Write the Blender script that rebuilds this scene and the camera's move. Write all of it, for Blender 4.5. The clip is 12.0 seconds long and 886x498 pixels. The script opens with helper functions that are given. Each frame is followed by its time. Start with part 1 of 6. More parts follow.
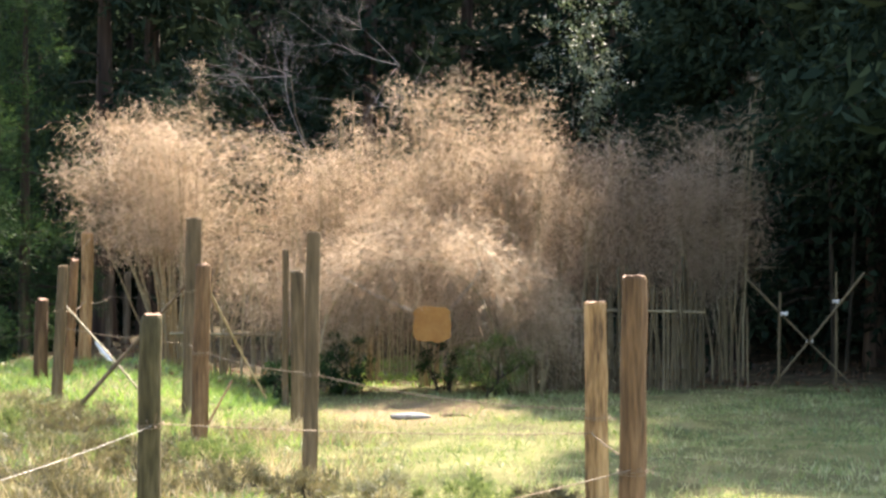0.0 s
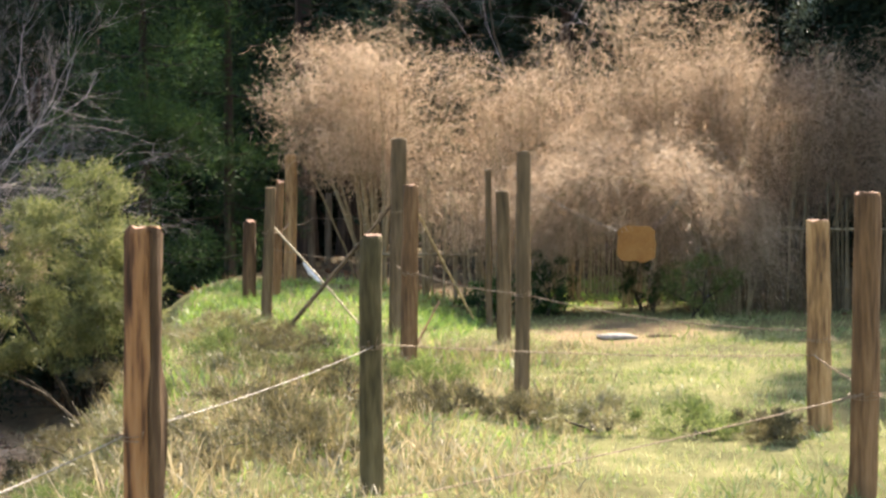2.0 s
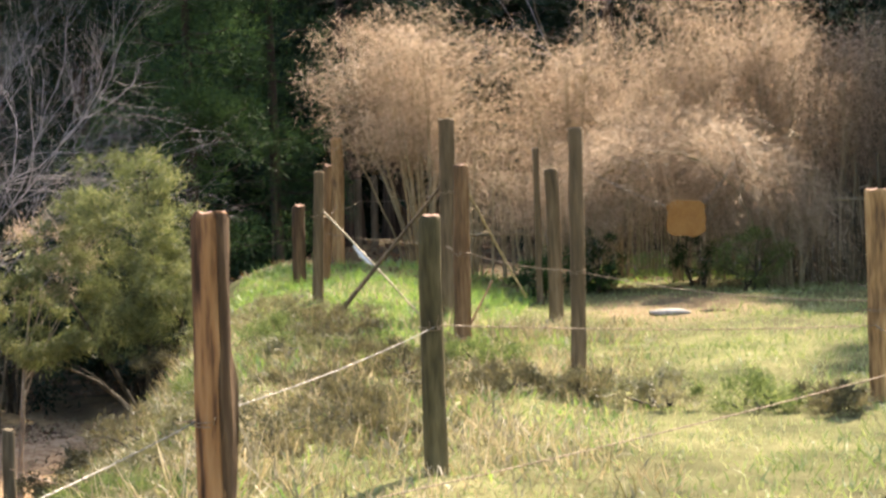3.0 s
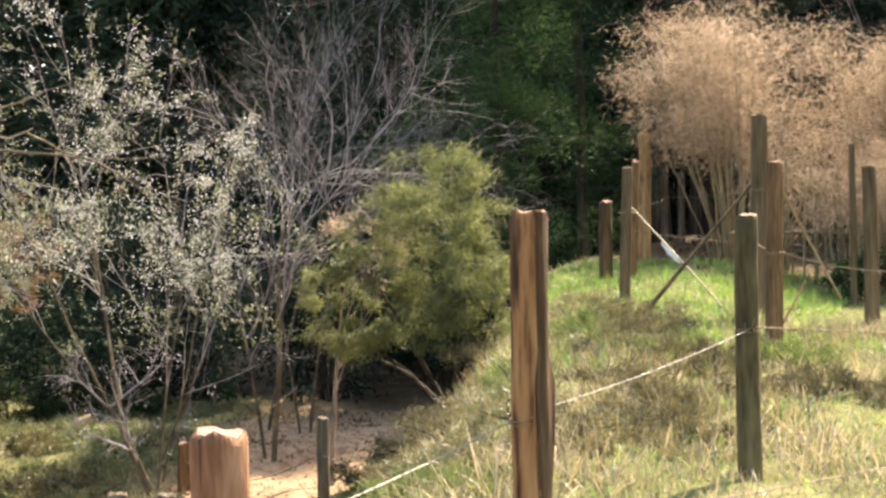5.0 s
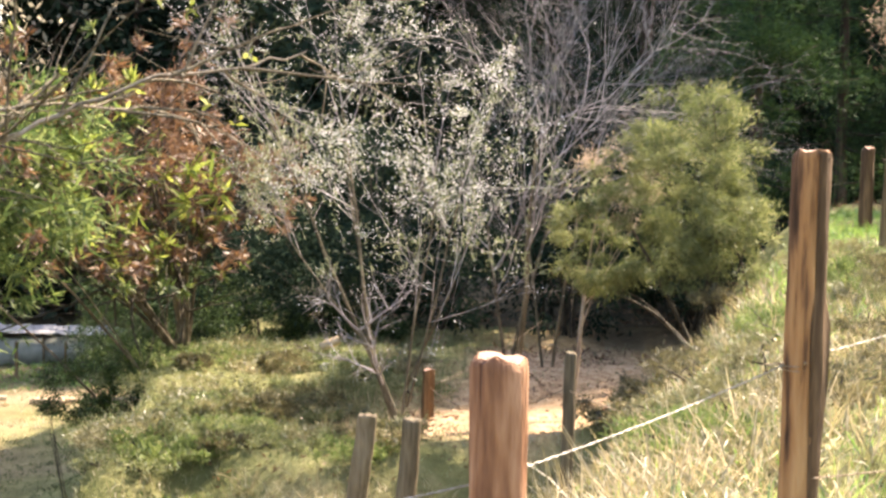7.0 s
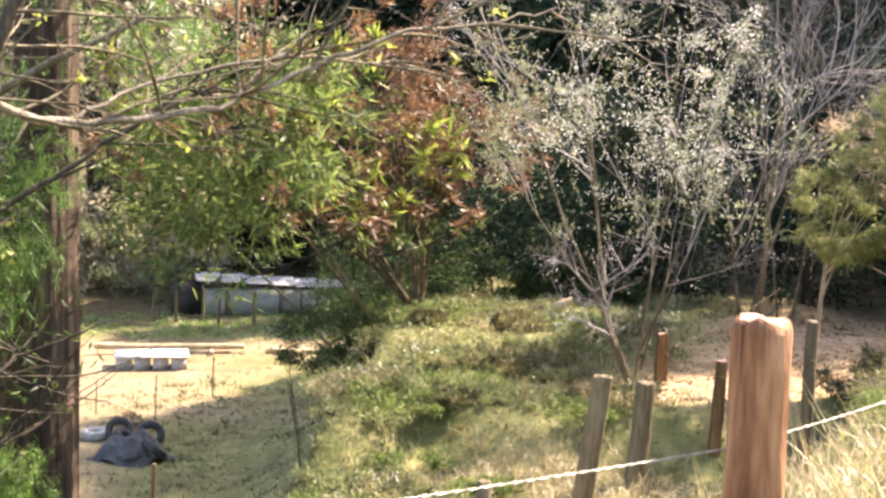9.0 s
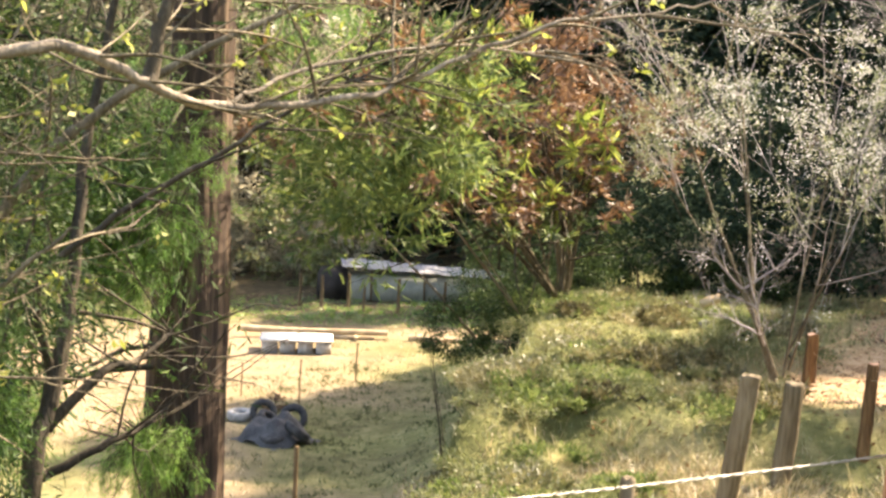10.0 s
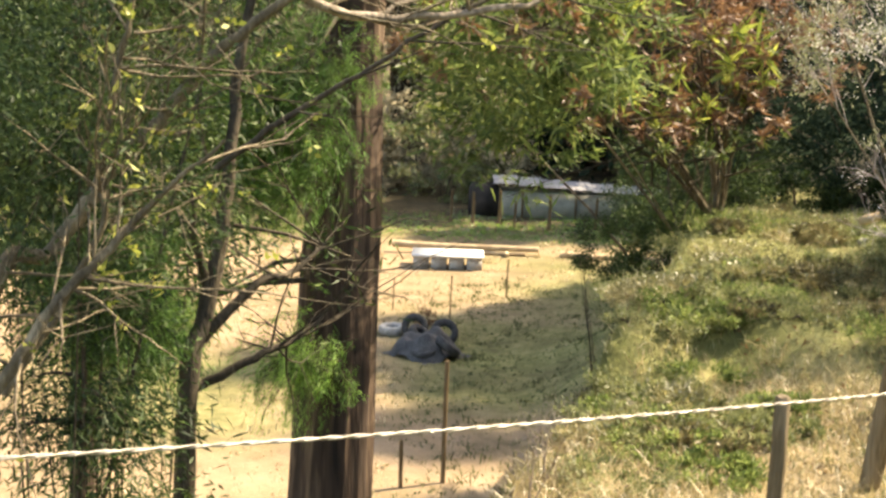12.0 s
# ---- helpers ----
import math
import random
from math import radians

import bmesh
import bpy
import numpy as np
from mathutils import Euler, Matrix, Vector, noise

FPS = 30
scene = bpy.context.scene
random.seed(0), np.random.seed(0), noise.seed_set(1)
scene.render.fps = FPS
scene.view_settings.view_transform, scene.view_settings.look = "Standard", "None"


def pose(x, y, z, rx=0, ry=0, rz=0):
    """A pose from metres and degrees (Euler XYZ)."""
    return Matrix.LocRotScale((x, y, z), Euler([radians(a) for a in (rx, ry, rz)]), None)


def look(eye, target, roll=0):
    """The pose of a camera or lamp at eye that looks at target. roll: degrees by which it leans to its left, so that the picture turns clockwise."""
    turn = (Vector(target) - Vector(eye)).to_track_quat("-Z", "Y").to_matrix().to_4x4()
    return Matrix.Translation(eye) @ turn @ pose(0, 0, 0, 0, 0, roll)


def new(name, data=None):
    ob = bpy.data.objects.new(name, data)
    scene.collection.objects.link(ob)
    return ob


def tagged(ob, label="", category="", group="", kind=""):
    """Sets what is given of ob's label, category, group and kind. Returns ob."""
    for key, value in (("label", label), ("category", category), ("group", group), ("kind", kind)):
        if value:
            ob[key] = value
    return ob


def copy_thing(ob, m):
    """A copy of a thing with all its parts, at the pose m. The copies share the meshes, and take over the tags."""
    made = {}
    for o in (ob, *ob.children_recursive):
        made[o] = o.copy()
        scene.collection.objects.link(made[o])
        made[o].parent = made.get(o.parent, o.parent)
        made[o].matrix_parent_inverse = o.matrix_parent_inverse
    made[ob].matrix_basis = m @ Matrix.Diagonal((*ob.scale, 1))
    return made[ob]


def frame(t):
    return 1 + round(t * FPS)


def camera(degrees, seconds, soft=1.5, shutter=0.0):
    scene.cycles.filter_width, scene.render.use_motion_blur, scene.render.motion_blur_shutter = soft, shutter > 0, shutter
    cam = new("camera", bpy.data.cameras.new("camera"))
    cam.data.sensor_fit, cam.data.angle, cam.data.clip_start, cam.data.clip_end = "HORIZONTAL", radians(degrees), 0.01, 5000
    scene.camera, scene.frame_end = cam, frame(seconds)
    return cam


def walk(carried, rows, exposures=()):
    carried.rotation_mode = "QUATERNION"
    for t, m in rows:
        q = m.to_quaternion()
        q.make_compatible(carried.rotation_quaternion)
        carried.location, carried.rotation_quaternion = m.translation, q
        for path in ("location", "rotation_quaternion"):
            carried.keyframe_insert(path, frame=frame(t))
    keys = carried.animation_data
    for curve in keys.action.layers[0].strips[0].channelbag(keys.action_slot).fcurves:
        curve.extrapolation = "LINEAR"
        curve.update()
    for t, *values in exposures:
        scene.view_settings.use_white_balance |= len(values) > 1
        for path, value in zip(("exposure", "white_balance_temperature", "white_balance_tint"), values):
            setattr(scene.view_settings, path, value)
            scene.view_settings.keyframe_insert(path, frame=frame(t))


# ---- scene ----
cam = camera(30.50, 12.0, soft=2.75)
PATH = [
    (0.0, pose(0.002, -0.001, 1.600, 90.746, 0.007, 0.000)),
    (0.5, pose(-0.005, 0.033, 1.599, 90.386, 0.142, 1.285)),
    (1.0, pose(-0.025, 0.060, 1.602, 89.837, 0.323, 3.639)),
    (1.5, pose(-0.078, 0.086, 1.603, 89.032, 0.111, 5.055)),
    (2.0, pose(-0.141, 0.117, 1.597, 87.951, 0.464, 6.663)),
    (2.5, pose(-0.205, 0.133, 1.589, 87.432, 1.054, 7.532)),
    (2.7, pose(-0.213, 0.136, 1.589, 87.312, 1.601, 7.606)),
    (4.3, pose(-0.240, 0.149, 1.603, 87.618, 2.052, 13.421)),
    (4.5, pose(-0.246, 0.153, 1.604, 87.338, 1.925, 15.150)),
    (5.0, pose(-0.277, 0.170, 1.607, 87.447, 1.712, 18.700)),
    (5.5, pose(-0.305, 0.167, 1.606, 87.434, 1.409, 21.466)),
    (6.0, pose(-0.334, 0.176, 1.605, 87.714, 0.687, 23.373)),
    (6.5, pose(-0.358, 0.174, 1.593, 86.877, -0.536, 25.048)),
    (6.7, pose(-0.367, 0.174, 1.591, 86.025, -0.461, 25.988)),
    (8.3, pose(-0.442, 0.172, 1.572, 84.272, -0.268, 31.160)),
    (8.5, pose(-0.449, 0.172, 1.570, 84.075, 0.134, 32.125)),
    (9.0, pose(-0.451, 0.176, 1.570, 83.845, -1.279, 35.511)),
    (9.5, pose(-0.461, 0.180, 1.568, 83.767, -1.824, 38.560)),
    (10.0, pose(-0.488, 0.191, 1.565, 83.363, -2.283, 40.753)),
    (10.5, pose(-0.490, 0.191, 1.557, 82.923, -1.993, 42.336)),
    (11.0, pose(-0.499, 0.194, 1.551, 82.222, -2.037, 43.385)),
    (11.5, pose(-0.514, 0.215, 1.549, 81.167, -2.031, 44.483)),
    (12.0, pose(-0.526, 0.230, 1.544, 80.243, -1.865, 46.073)),
]
walk(cam, PATH, [(0, 2.18, 6800, 13), (2.5, 1.74, 7000, 15), (5.5, 1.96, 7200, 14), (6.5, 2.16, 7150, 15), (8.5, 2.32, 7000, 18), (10.5, 2.24, 7900, 11), (12, 1.96, 8050, 9)])

SUN_BEARING, SUN_ELEVATION = radians(18.5), radians(46)
TO_SUN = Vector((math.sin(SUN_BEARING) * math.cos(SUN_ELEVATION), math.cos(SUN_BEARING) * math.cos(SUN_ELEVATION), math.sin(SUN_ELEVATION)))

# ---- light ----
world = bpy.data.worlds.new("world")
scene.world = world
world.use_nodes = True
_n = world.node_tree.nodes
_sky = _n.new("ShaderNodeTexSky")
_sky.sky_type = "NISHITA"
_sky.sun_disc = False
_sky.sun_elevation, _sky.sun_rotation = SUN_ELEVATION, SUN_BEARING
_sky.air_density, _sky.dust_density = 1.0, 2.0
_n["Background"].inputs["Strength"].default_value = 0.15
world.node_tree.links.new(_sky.outputs[0], _n["Background"].inputs["Color"])
sun = new("sun", bpy.data.lights.new("sun", "SUN"))
sun.data.energy, sun.data.angle, sun.data.color = 5.0, radians(0.6), (1.0, 0.91, 0.77)
sun.matrix_world = look((0, 0, 30), Vector((0, 0, 30)) - TO_SUN)


# ---- materials ----
def ramp_node(nodes, stops):
    r = nodes.new("ShaderNodeValToRGB")
    while len(r.color_ramp.elements) < len(stops):
        r.color_ramp.elements.new(0.5)
    for e, (p, c) in zip(r.color_ramp.elements, stops):
        e.position, e.color = p, (*c, 1)
    return r


def surface(name, stops, scale=6.0, stretch=(1, 1, 1), rough=0.85, bump=0.4, fine=60.0, islands=0.0, metallic=0.0):
    """Opaque surface: two scales of noise through a colour ramp, with fine relief."""
    m = bpy.data.materials.new(name)
    m.use_nodes = True
    nodes, links = m.node_tree.nodes, m.node_tree.links
    b = nodes["Principled BSDF"]
    b.inputs["Roughness"].default_value, b.inputs["Metallic"].default_value = rough, metallic
    b.inputs["Specular IOR Level"].default_value = 0.25
    tc, mp = nodes.new("ShaderNodeTexCoord"), nodes.new("ShaderNodeMapping")
    mp.inputs["Scale"].default_value = stretch
    links.new(tc.outputs["Object"], mp.inputs["Vector"])
    n1, n2 = nodes.new("ShaderNodeTexNoise"), nodes.new("ShaderNodeTexNoise")
    n1.inputs["Scale"].default_value, n1.inputs["Detail"].default_value = scale, 6
    n2.inputs["Scale"].default_value, n2.inputs["Detail"].default_value = fine, 4
    for n in (n1, n2):
        links.new(mp.outputs[0], n.inputs["Vector"])
    mix = nodes.new("ShaderNodeMath")
    mix.operation = "MULTIPLY_ADD"
    links.new(n2.outputs["Fac"], mix.inputs[0])
    mix.inputs[1].default_value = 0.7
    sub = nodes.new("ShaderNodeMath")
    sub.operation = "SUBTRACT"
    links.new(n1.outputs["Fac"], sub.inputs[0])
    sub.inputs[1].default_value = 0.35
    links.new(sub.outputs[0], mix.inputs[2])
    last = mix.outputs[0]
    if islands:
        info = nodes.new("ShaderNodeObjectInfo")
        add = nodes.new("ShaderNodeMath")
        add.operation = "MULTIPLY_ADD"
        links.new(info.outputs["Random"], add.inputs[0])
        add.inputs[1].default_value = islands
        off = nodes.new("ShaderNodeMath")
        off.operation = "SUBTRACT"
        links.new(last, off.inputs[0])
        off.inputs[1].default_value = islands / 2
        links.new(off.outputs[0], add.inputs[2])
        last = add.outputs[0]
    r = ramp_node(nodes, stops)
    links.new(last, r.inputs[0])
    links.new(r.outputs[0], b.inputs["Base Color"])
    bp = nodes.new("ShaderNodeBump")
    bp.inputs["Strength"].default_value, bp.inputs["Distance"].default_value = bump, 0.02
    links.new(n2.outputs["Fac"], bp.inputs["Height"])
    links.new(bp.outputs[0], b.inputs["Normal"])
    return m


def leafy(name, stops, through_part=0.5, gloss=0.12, patch=0.5):
    """Thin leaves: diffuse and translucent, each leaf its own tone, with slow patches."""
    m = bpy.data.materials.new(name)
    m.use_nodes = True
    nodes, links = m.node_tree.nodes, m.node_tree.links
    nodes.remove(nodes["Principled BSDF"])
    out = nodes["Material Output"]
    geo, tc, nz = nodes.new("ShaderNodeNewGeometry"), nodes.new("ShaderNodeTexCoord"), nodes.new("ShaderNodeTexNoise")
    nz.inputs["Scale"].default_value, nz.inputs["Detail"].default_value = 1.3, 3
    links.new(tc.outputs["Object"], nz.inputs["Vector"])
    mx = nodes.new("ShaderNodeMix")
    mx.inputs[0].default_value = patch
    links.new(geo.outputs["Random Per Island"], mx.inputs[2])
    mr = nodes.new("ShaderNodeMapRange")
    mr.inputs["From Min"].default_value, mr.inputs["From Max"].default_value = 0.32, 0.68
    links.new(nz.outputs["Fac"], mr.inputs["Value"])
    links.new(mr.outputs[0], mx.inputs[3])
    r = ramp_node(nodes, stops)
    links.new(mx.outputs[0], r.inputs[0])
    d, t, g = nodes.new("ShaderNodeBsdfDiffuse"), nodes.new("ShaderNodeBsdfTranslucent"), nodes.new("ShaderNodeBsdfGlossy")
    g.inputs["Roughness"].default_value = 0.55
    for s in (d, t):
        links.new(r.outputs[0], s.inputs["Color"])
    g.inputs["Color"].default_value = (0.8, 0.8, 0.8, 1)
    a, c = nodes.new("ShaderNodeMixShader"), nodes.new("ShaderNodeMixShader")
    a.inputs[0].default_value, c.inputs[0].default_value = through_part, gloss
    links.new(d.outputs[0], a.inputs[1])
    links.new(t.outputs[0], a.inputs[2])
    links.new(a.outputs[0], c.inputs[1])
    links.new(g.outputs[0], c.inputs[2])
    links.new(c.outputs[0], out.inputs["Surface"])
    return m


WOOD = surface("weathered_wood", [(0.25, (0.04, 0.022, 0.010)), (0.5, (0.15, 0.082, 0.036)), (0.75, (0.28, 0.16, 0.075))], 10, (1, 1, 0.10), 0.85, 0.9, 60, 0.12)
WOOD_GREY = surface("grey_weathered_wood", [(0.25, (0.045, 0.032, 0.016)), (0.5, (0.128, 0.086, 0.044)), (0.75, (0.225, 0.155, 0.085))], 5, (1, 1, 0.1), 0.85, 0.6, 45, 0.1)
WOOD_MOSSY = surface("mossy_olive_wood", [(0.25, (0.026, 0.022, 0.009)), (0.5, (0.086, 0.068, 0.029)), (0.75, (0.165, 0.13, 0.06))], 6, (1, 1, 0.16), 0.9, 0.8, 45)
PEELED = surface("half_barked_log", [(0.26, (0.035, 0.017, 0.008)), (0.37, (0.13, 0.062, 0.028)), (0.45, (0.29, 0.142, 0.056)), (0.75, (0.44, 0.25, 0.108))], 9, (1, 1, 0.12), 0.85, 1.0, 40)
WOOD_PALE = surface("pale_weathered_stake", [(0.25, (0.06, 0.044, 0.026)), (0.5, (0.14, 0.108, 0.066)), (0.75, (0.24, 0.195, 0.13))], 5, (1, 1, 0.1), 0.85, 0.6, 45, 0.15)
WOOD_RAW = surface("raw_orange_wood", [(0.25, (0.09, 0.05, 0.024)), (0.48, (0.34, 0.19, 0.078)), (0.75, (0.56, 0.35, 0.16))], 11, (1, 1, 0.13), 0.85, 0.9, 60, 0.08)
END_GRAIN = surface("cut_wood_end", [(0.3, (0.26, 0.15, 0.105)), (0.7, (0.44, 0.28, 0.20))], 20, (1, 1, 1), 0.85, 0.4, 90)
BARK = surface("cedar_bark", [(0.25, (0.018, 0.013, 0.010)), (0.5, (0.058, 0.038, 0.026)), (0.75, (0.18, 0.125, 0.082))], 5, (1, 1, 0.07), 0.9, 1.0, 22)
WOOD_RED = surface("reddish_raw_log", [(0.25, (0.085, 0.032, 0.016)), (0.5, (0.27, 0.125, 0.062)), (0.75, (0.46, 0.255, 0.145))], 9, (1, 1, 0.14), 0.85, 0.9, 50)
BARK_RED = surface("red_brown_post_bark", [(0.25, (0.028, 0.015, 0.009)), (0.5, (0.09, 0.052, 0.026)), (0.75, (0.20, 0.122, 0.062))], 6, (1, 1, 0.12), 0.9, 0.8, 40)
BARK_PALE = surface("pale_twig_bark", [(0.25, (0.12, 0.09, 0.07)), (0.55, (0.28, 0.22, 0.17)), (0.8, (0.45, 0.38, 0.31))], 8, (1, 1, 0.3), 0.75, 0.5, 60)
BARK_MAUVE = surface("mauve_grey_twig_bark", [(0.25, (0.155, 0.132, 0.125)), (0.55, (0.31, 0.27, 0.258)), (0.8, (0.52, 0.465, 0.435))], 8, (1, 1, 0.3), 0.7, 0.4, 60)
BARK_MID = surface("brown_limb_bark", [(0.25, (0.048, 0.037, 0.022)), (0.55, (0.125, 0.10, 0.062)), (0.8, (0.26, 0.215, 0.145))], 8, (1, 1, 0.3), 0.8, 0.7, 60)
BARK_GREY = surface("grey_limb_bark", [(0.25, (0.085, 0.068, 0.05)), (0.55, (0.20, 0.162, 0.118)), (0.8, (0.36, 0.30, 0.23))], 8, (1, 1, 0.3), 0.8, 0.6, 60)
BARK_DARK = surface("dark_twig_bark", [(0.25, (0.018, 0.014, 0.009)), (0.55, (0.046, 0.036, 0.022)), (0.8, (0.115, 0.09, 0.058))], 8, (1, 1, 0.3), 0.8, 0.5, 60)
BAMBOO = surface("old_bamboo_cane", [(0.25, (0.13, 0.10, 0.055)), (0.55, (0.28, 0.22, 0.12)), (0.8, (0.42, 0.34, 0.20))], 5, (1, 1, 0.15), 0.6, 0.3, 60, 0.25)
# darker copy of the old cane, with shade put into the colour
SHADE_CANE = surface("shade_darkened_old_cane", [(0.25, (0.055, 0.042, 0.022)), (0.55, (0.13, 0.098, 0.052)), (0.8, (0.23, 0.175, 0.10))], 5, (1, 1, 0.15), 0.7, 0.3, 60, 0.2)
WIRE = surface("galvanised_wire", [(0.3, (0.15, 0.138, 0.12)), (0.7, (0.35, 0.325, 0.285))], 40, (1, 1, 1), 0.38, 0.2, 120, 0, 0.35)
RUST = surface("rusty_wire", [(0.3, (0.16, 0.10, 0.06)), (0.7, (0.36, 0.28, 0.19))], 40, (1, 1, 1), 0.6, 0.2, 120, 0, 0.3)
CLOTH = surface("white_rag", [(0.3, (0.66, 0.62, 0.54)), (0.7, (0.88, 0.85, 0.78))], 30, (1, 1, 1), 0.9, 0.5, 90)
BOARD = surface("orange_painted_board", [(0.3, (0.27, 0.12, 0.03)), (0.7, (0.37, 0.18, 0.05))], 6, (1, 1, 1), 0.75, 0.3, 60)
STONE = surface("pale_stone", [(0.3, (0.24, 0.22, 0.19)), (0.7, (0.46, 0.43, 0.38))], 10, (1, 1, 1), 0.9, 0.6, 60)
RUBBER = surface("old_tyre_rubber", [(0.3, (0.018, 0.018, 0.02)), (0.7, (0.06, 0.058, 0.056))], 12, (1, 1, 1), 0.7, 0.4, 70)
RUBBER_PALE = surface("dusty_grey_tyre", [(0.3, (0.20, 0.19, 0.18)), (0.7, (0.36, 0.35, 0.33))], 12, (1, 1, 1), 0.8, 0.4, 70)
TARP = surface("dark_tarpaulin", [(0.3, (0.026, 0.025, 0.026)), (0.7, (0.075, 0.072, 0.07))], 4, (1, 1, 1), 0.6, 0.5, 25)
WHITE = surface("white_plank_paint", [(0.3, (0.46, 0.45, 0.43)), (0.7, (0.66, 0.65, 0.62))], 5, (1, 1, 1), 0.7, 0.2, 50)
CONCRETE = surface("grey_concrete_block", [(0.3, (0.28, 0.27, 0.25)), (0.7, (0.45, 0.44, 0.41))], 9, (1, 1, 1), 0.9, 0.5, 60)
LOGS = surface("peeled_log", [(0.3, (0.30, 0.21, 0.12)), (0.7, (0.55, 0.43, 0.27))], 5, (0.2, 1, 1), 0.85, 0.4, 50)
ROOFING = surface("pale_sheet_roof", [(0.3, (0.27, 0.26, 0.26)), (0.7, (0.48, 0.46, 0.46))], 3, (1, 1, 1), 0.5, 0.2, 30)
SHED = surface("grey_shed_boards", [(0.3, (0.18, 0.18, 0.145)), (0.7, (0.31, 0.30, 0.245))], 3, (1, 1, 1), 0.85, 0.3, 40)
SHED_DARK = surface("shed_opening_shade", [(0.3, (0.02, 0.018, 0.015)), (0.7, (0.05, 0.04, 0.035))], 3, (1, 1, 1), 0.9, 0.3, 40)

DRY_LEAF = leafy("dry_bamboo_leaf", [(0.15, (0.28, 0.19, 0.12)), (0.5, (0.53, 0.39, 0.27)), (0.85, (0.73, 0.59, 0.44))], 0.58, 0.04, 0.4)
CEDAR_LEAF = leafy("cedar_needles", [(0.2, (0.012, 0.028, 0.011)), (0.5, (0.027, 0.058, 0.018)), (0.85, (0.068, 0.125, 0.03))], 0.28, 0.01, 0.5)
# lighter copy of the cedar needles, sunlight put into the tone
TUFT_LEAF = leafy("sun_lightened_needles", [(0.2, (0.013, 0.030, 0.012)), (0.5, (0.032, 0.068, 0.022)), (0.85, (0.10, 0.17, 0.044))], 0.25, 0.02, 0.5)
# near-black copy for the wood, its deep shade put into the tone
FOREST_LEAF = leafy("shade_dark_needles", [(0.2, (0.013, 0.022, 0.015)), (0.5, (0.025, 0.039, 0.024)), (0.85, (0.044, 0.062, 0.034))], 0.10, 0.0, 0.6)
BUSH_LEAF = leafy("olive_bush_leaf", [(0.15, (0.063, 0.078, 0.025)), (0.5, (0.155, 0.178, 0.057)), (0.85, (0.345, 0.339, 0.144))], 0.5, 0.04, 0.5)
SPRAY_DARK = leafy("green_spray_leaf", [(0.15, (0.025, 0.06, 0.014)), (0.5, (0.06, 0.13, 0.025)), (0.85, (0.15, 0.25, 0.05))], 0.35, 0.02, 0.5)
SHRUB_LEAF = leafy("wispy_shrub_leaf", [(0.15, (0.07, 0.10, 0.03)), (0.5, (0.13, 0.18, 0.05)), (0.85, (0.26, 0.30, 0.10))], 0.5, 0.02, 0.4)
BROAD_LEAF = leafy("broad_green_leaf", [(0.15, (0.024, 0.042, 0.010)), (0.5, (0.065, 0.10, 0.022)), (0.85, (0.21, 0.245, 0.062))], 0.45, 0.03, 0.35)
# yellow-green whorl leaves, sunlight put into their brighter tone
WHORL = leafy("sunlit_tone_whorl_leaf", [(0.15, (0.08, 0.115, 0.018)), (0.5, (0.19, 0.25, 0.042)), (0.85, (0.42, 0.45, 0.10))], 0.5, 0.05, 0.3)
AIRY_LEAF = leafy("narrow_yellow_green_leaf", [(0.15, (0.045, 0.082, 0.024)), (0.5, (0.115, 0.165, 0.048)), (0.85, (0.28, 0.33, 0.10))], 0.55, 0.02, 0.4)
RUSSET_LEAF = leafy("russet_leaf", [(0.15, (0.07, 0.032, 0.014)), (0.5, (0.155, 0.078, 0.035)), (0.85, (0.27, 0.155, 0.075))], 0.4, 0.06, 0.4)
YELLOW_LEAF = leafy("young_yellow_leaf", [(0.15, (0.10, 0.13, 0.025)), (0.5, (0.22, 0.25, 0.045)), (0.85, (0.42, 0.42, 0.11))], 0.5, 0.03, 0.3)
GLINT_LEAF = leafy("glossy_evergreen_leaf", [(0.15, (0.03, 0.05, 0.02)), (0.5, (0.07, 0.10, 0.04)), (0.85, (0.15, 0.18, 0.08))], 0.35, 0.13, 0.3)
BUD_LEAF = leafy("grey_green_bud_leaf", [(0.15, (0.09, 0.11, 0.05)), (0.5, (0.19, 0.215, 0.10)), (0.85, (0.36, 0.37, 0.20))], 0.5, 0.04, 0.4)
BLOSSOM = leafy("white_blossom", [(0.1, (0.55, 0.50, 0.46)), (0.5, (0.80, 0.77, 0.72)), (0.9, (0.90, 0.89, 0.86))], 0.4, 0.05, 0.3)
FAR_LEAF = leafy("far_winter_wood", [(0.15, (0.18, 0.175, 0.12)), (0.5, (0.38, 0.345, 0.245)), (0.85, (0.56, 0.49, 0.36))], 0.55, 0.0, 0.5)
GRASS = leafy("meadow_grass", [(0.15, (0.08, 0.14, 0.025)), (0.4, (0.20, 0.27, 0.066)), (0.6, (0.33, 0.375, 0.125)), (0.9, (0.53, 0.50, 0.26))], 0.45, 0.08, 0.45)
LUSH = leafy("lush_grass", [(0.15, (0.07, 0.15, 0.02)), (0.5, (0.17, 0.32, 0.04)), (0.9, (0.36, 0.46, 0.10))], 0.5, 0.1, 0.3)
STRAW = leafy("dry_straw_grass", [(0.1, (0.105, 0.095, 0.036)), (0.4, (0.28, 0.225, 0.108)), (0.7, (0.46, 0.37, 0.21)), (0.95, (0.64, 0.545, 0.35))], 0.4, 0.08, 0.45)
MOUND_WEED = leafy("mound_weeds", [(0.15, (0.065, 0.072, 0.022)), (0.42, (0.155, 0.15, 0.055)), (0.7, (0.29, 0.255, 0.12)), (0.95, (0.46, 0.39, 0.23))], 0.4, 0.08, 0.55)

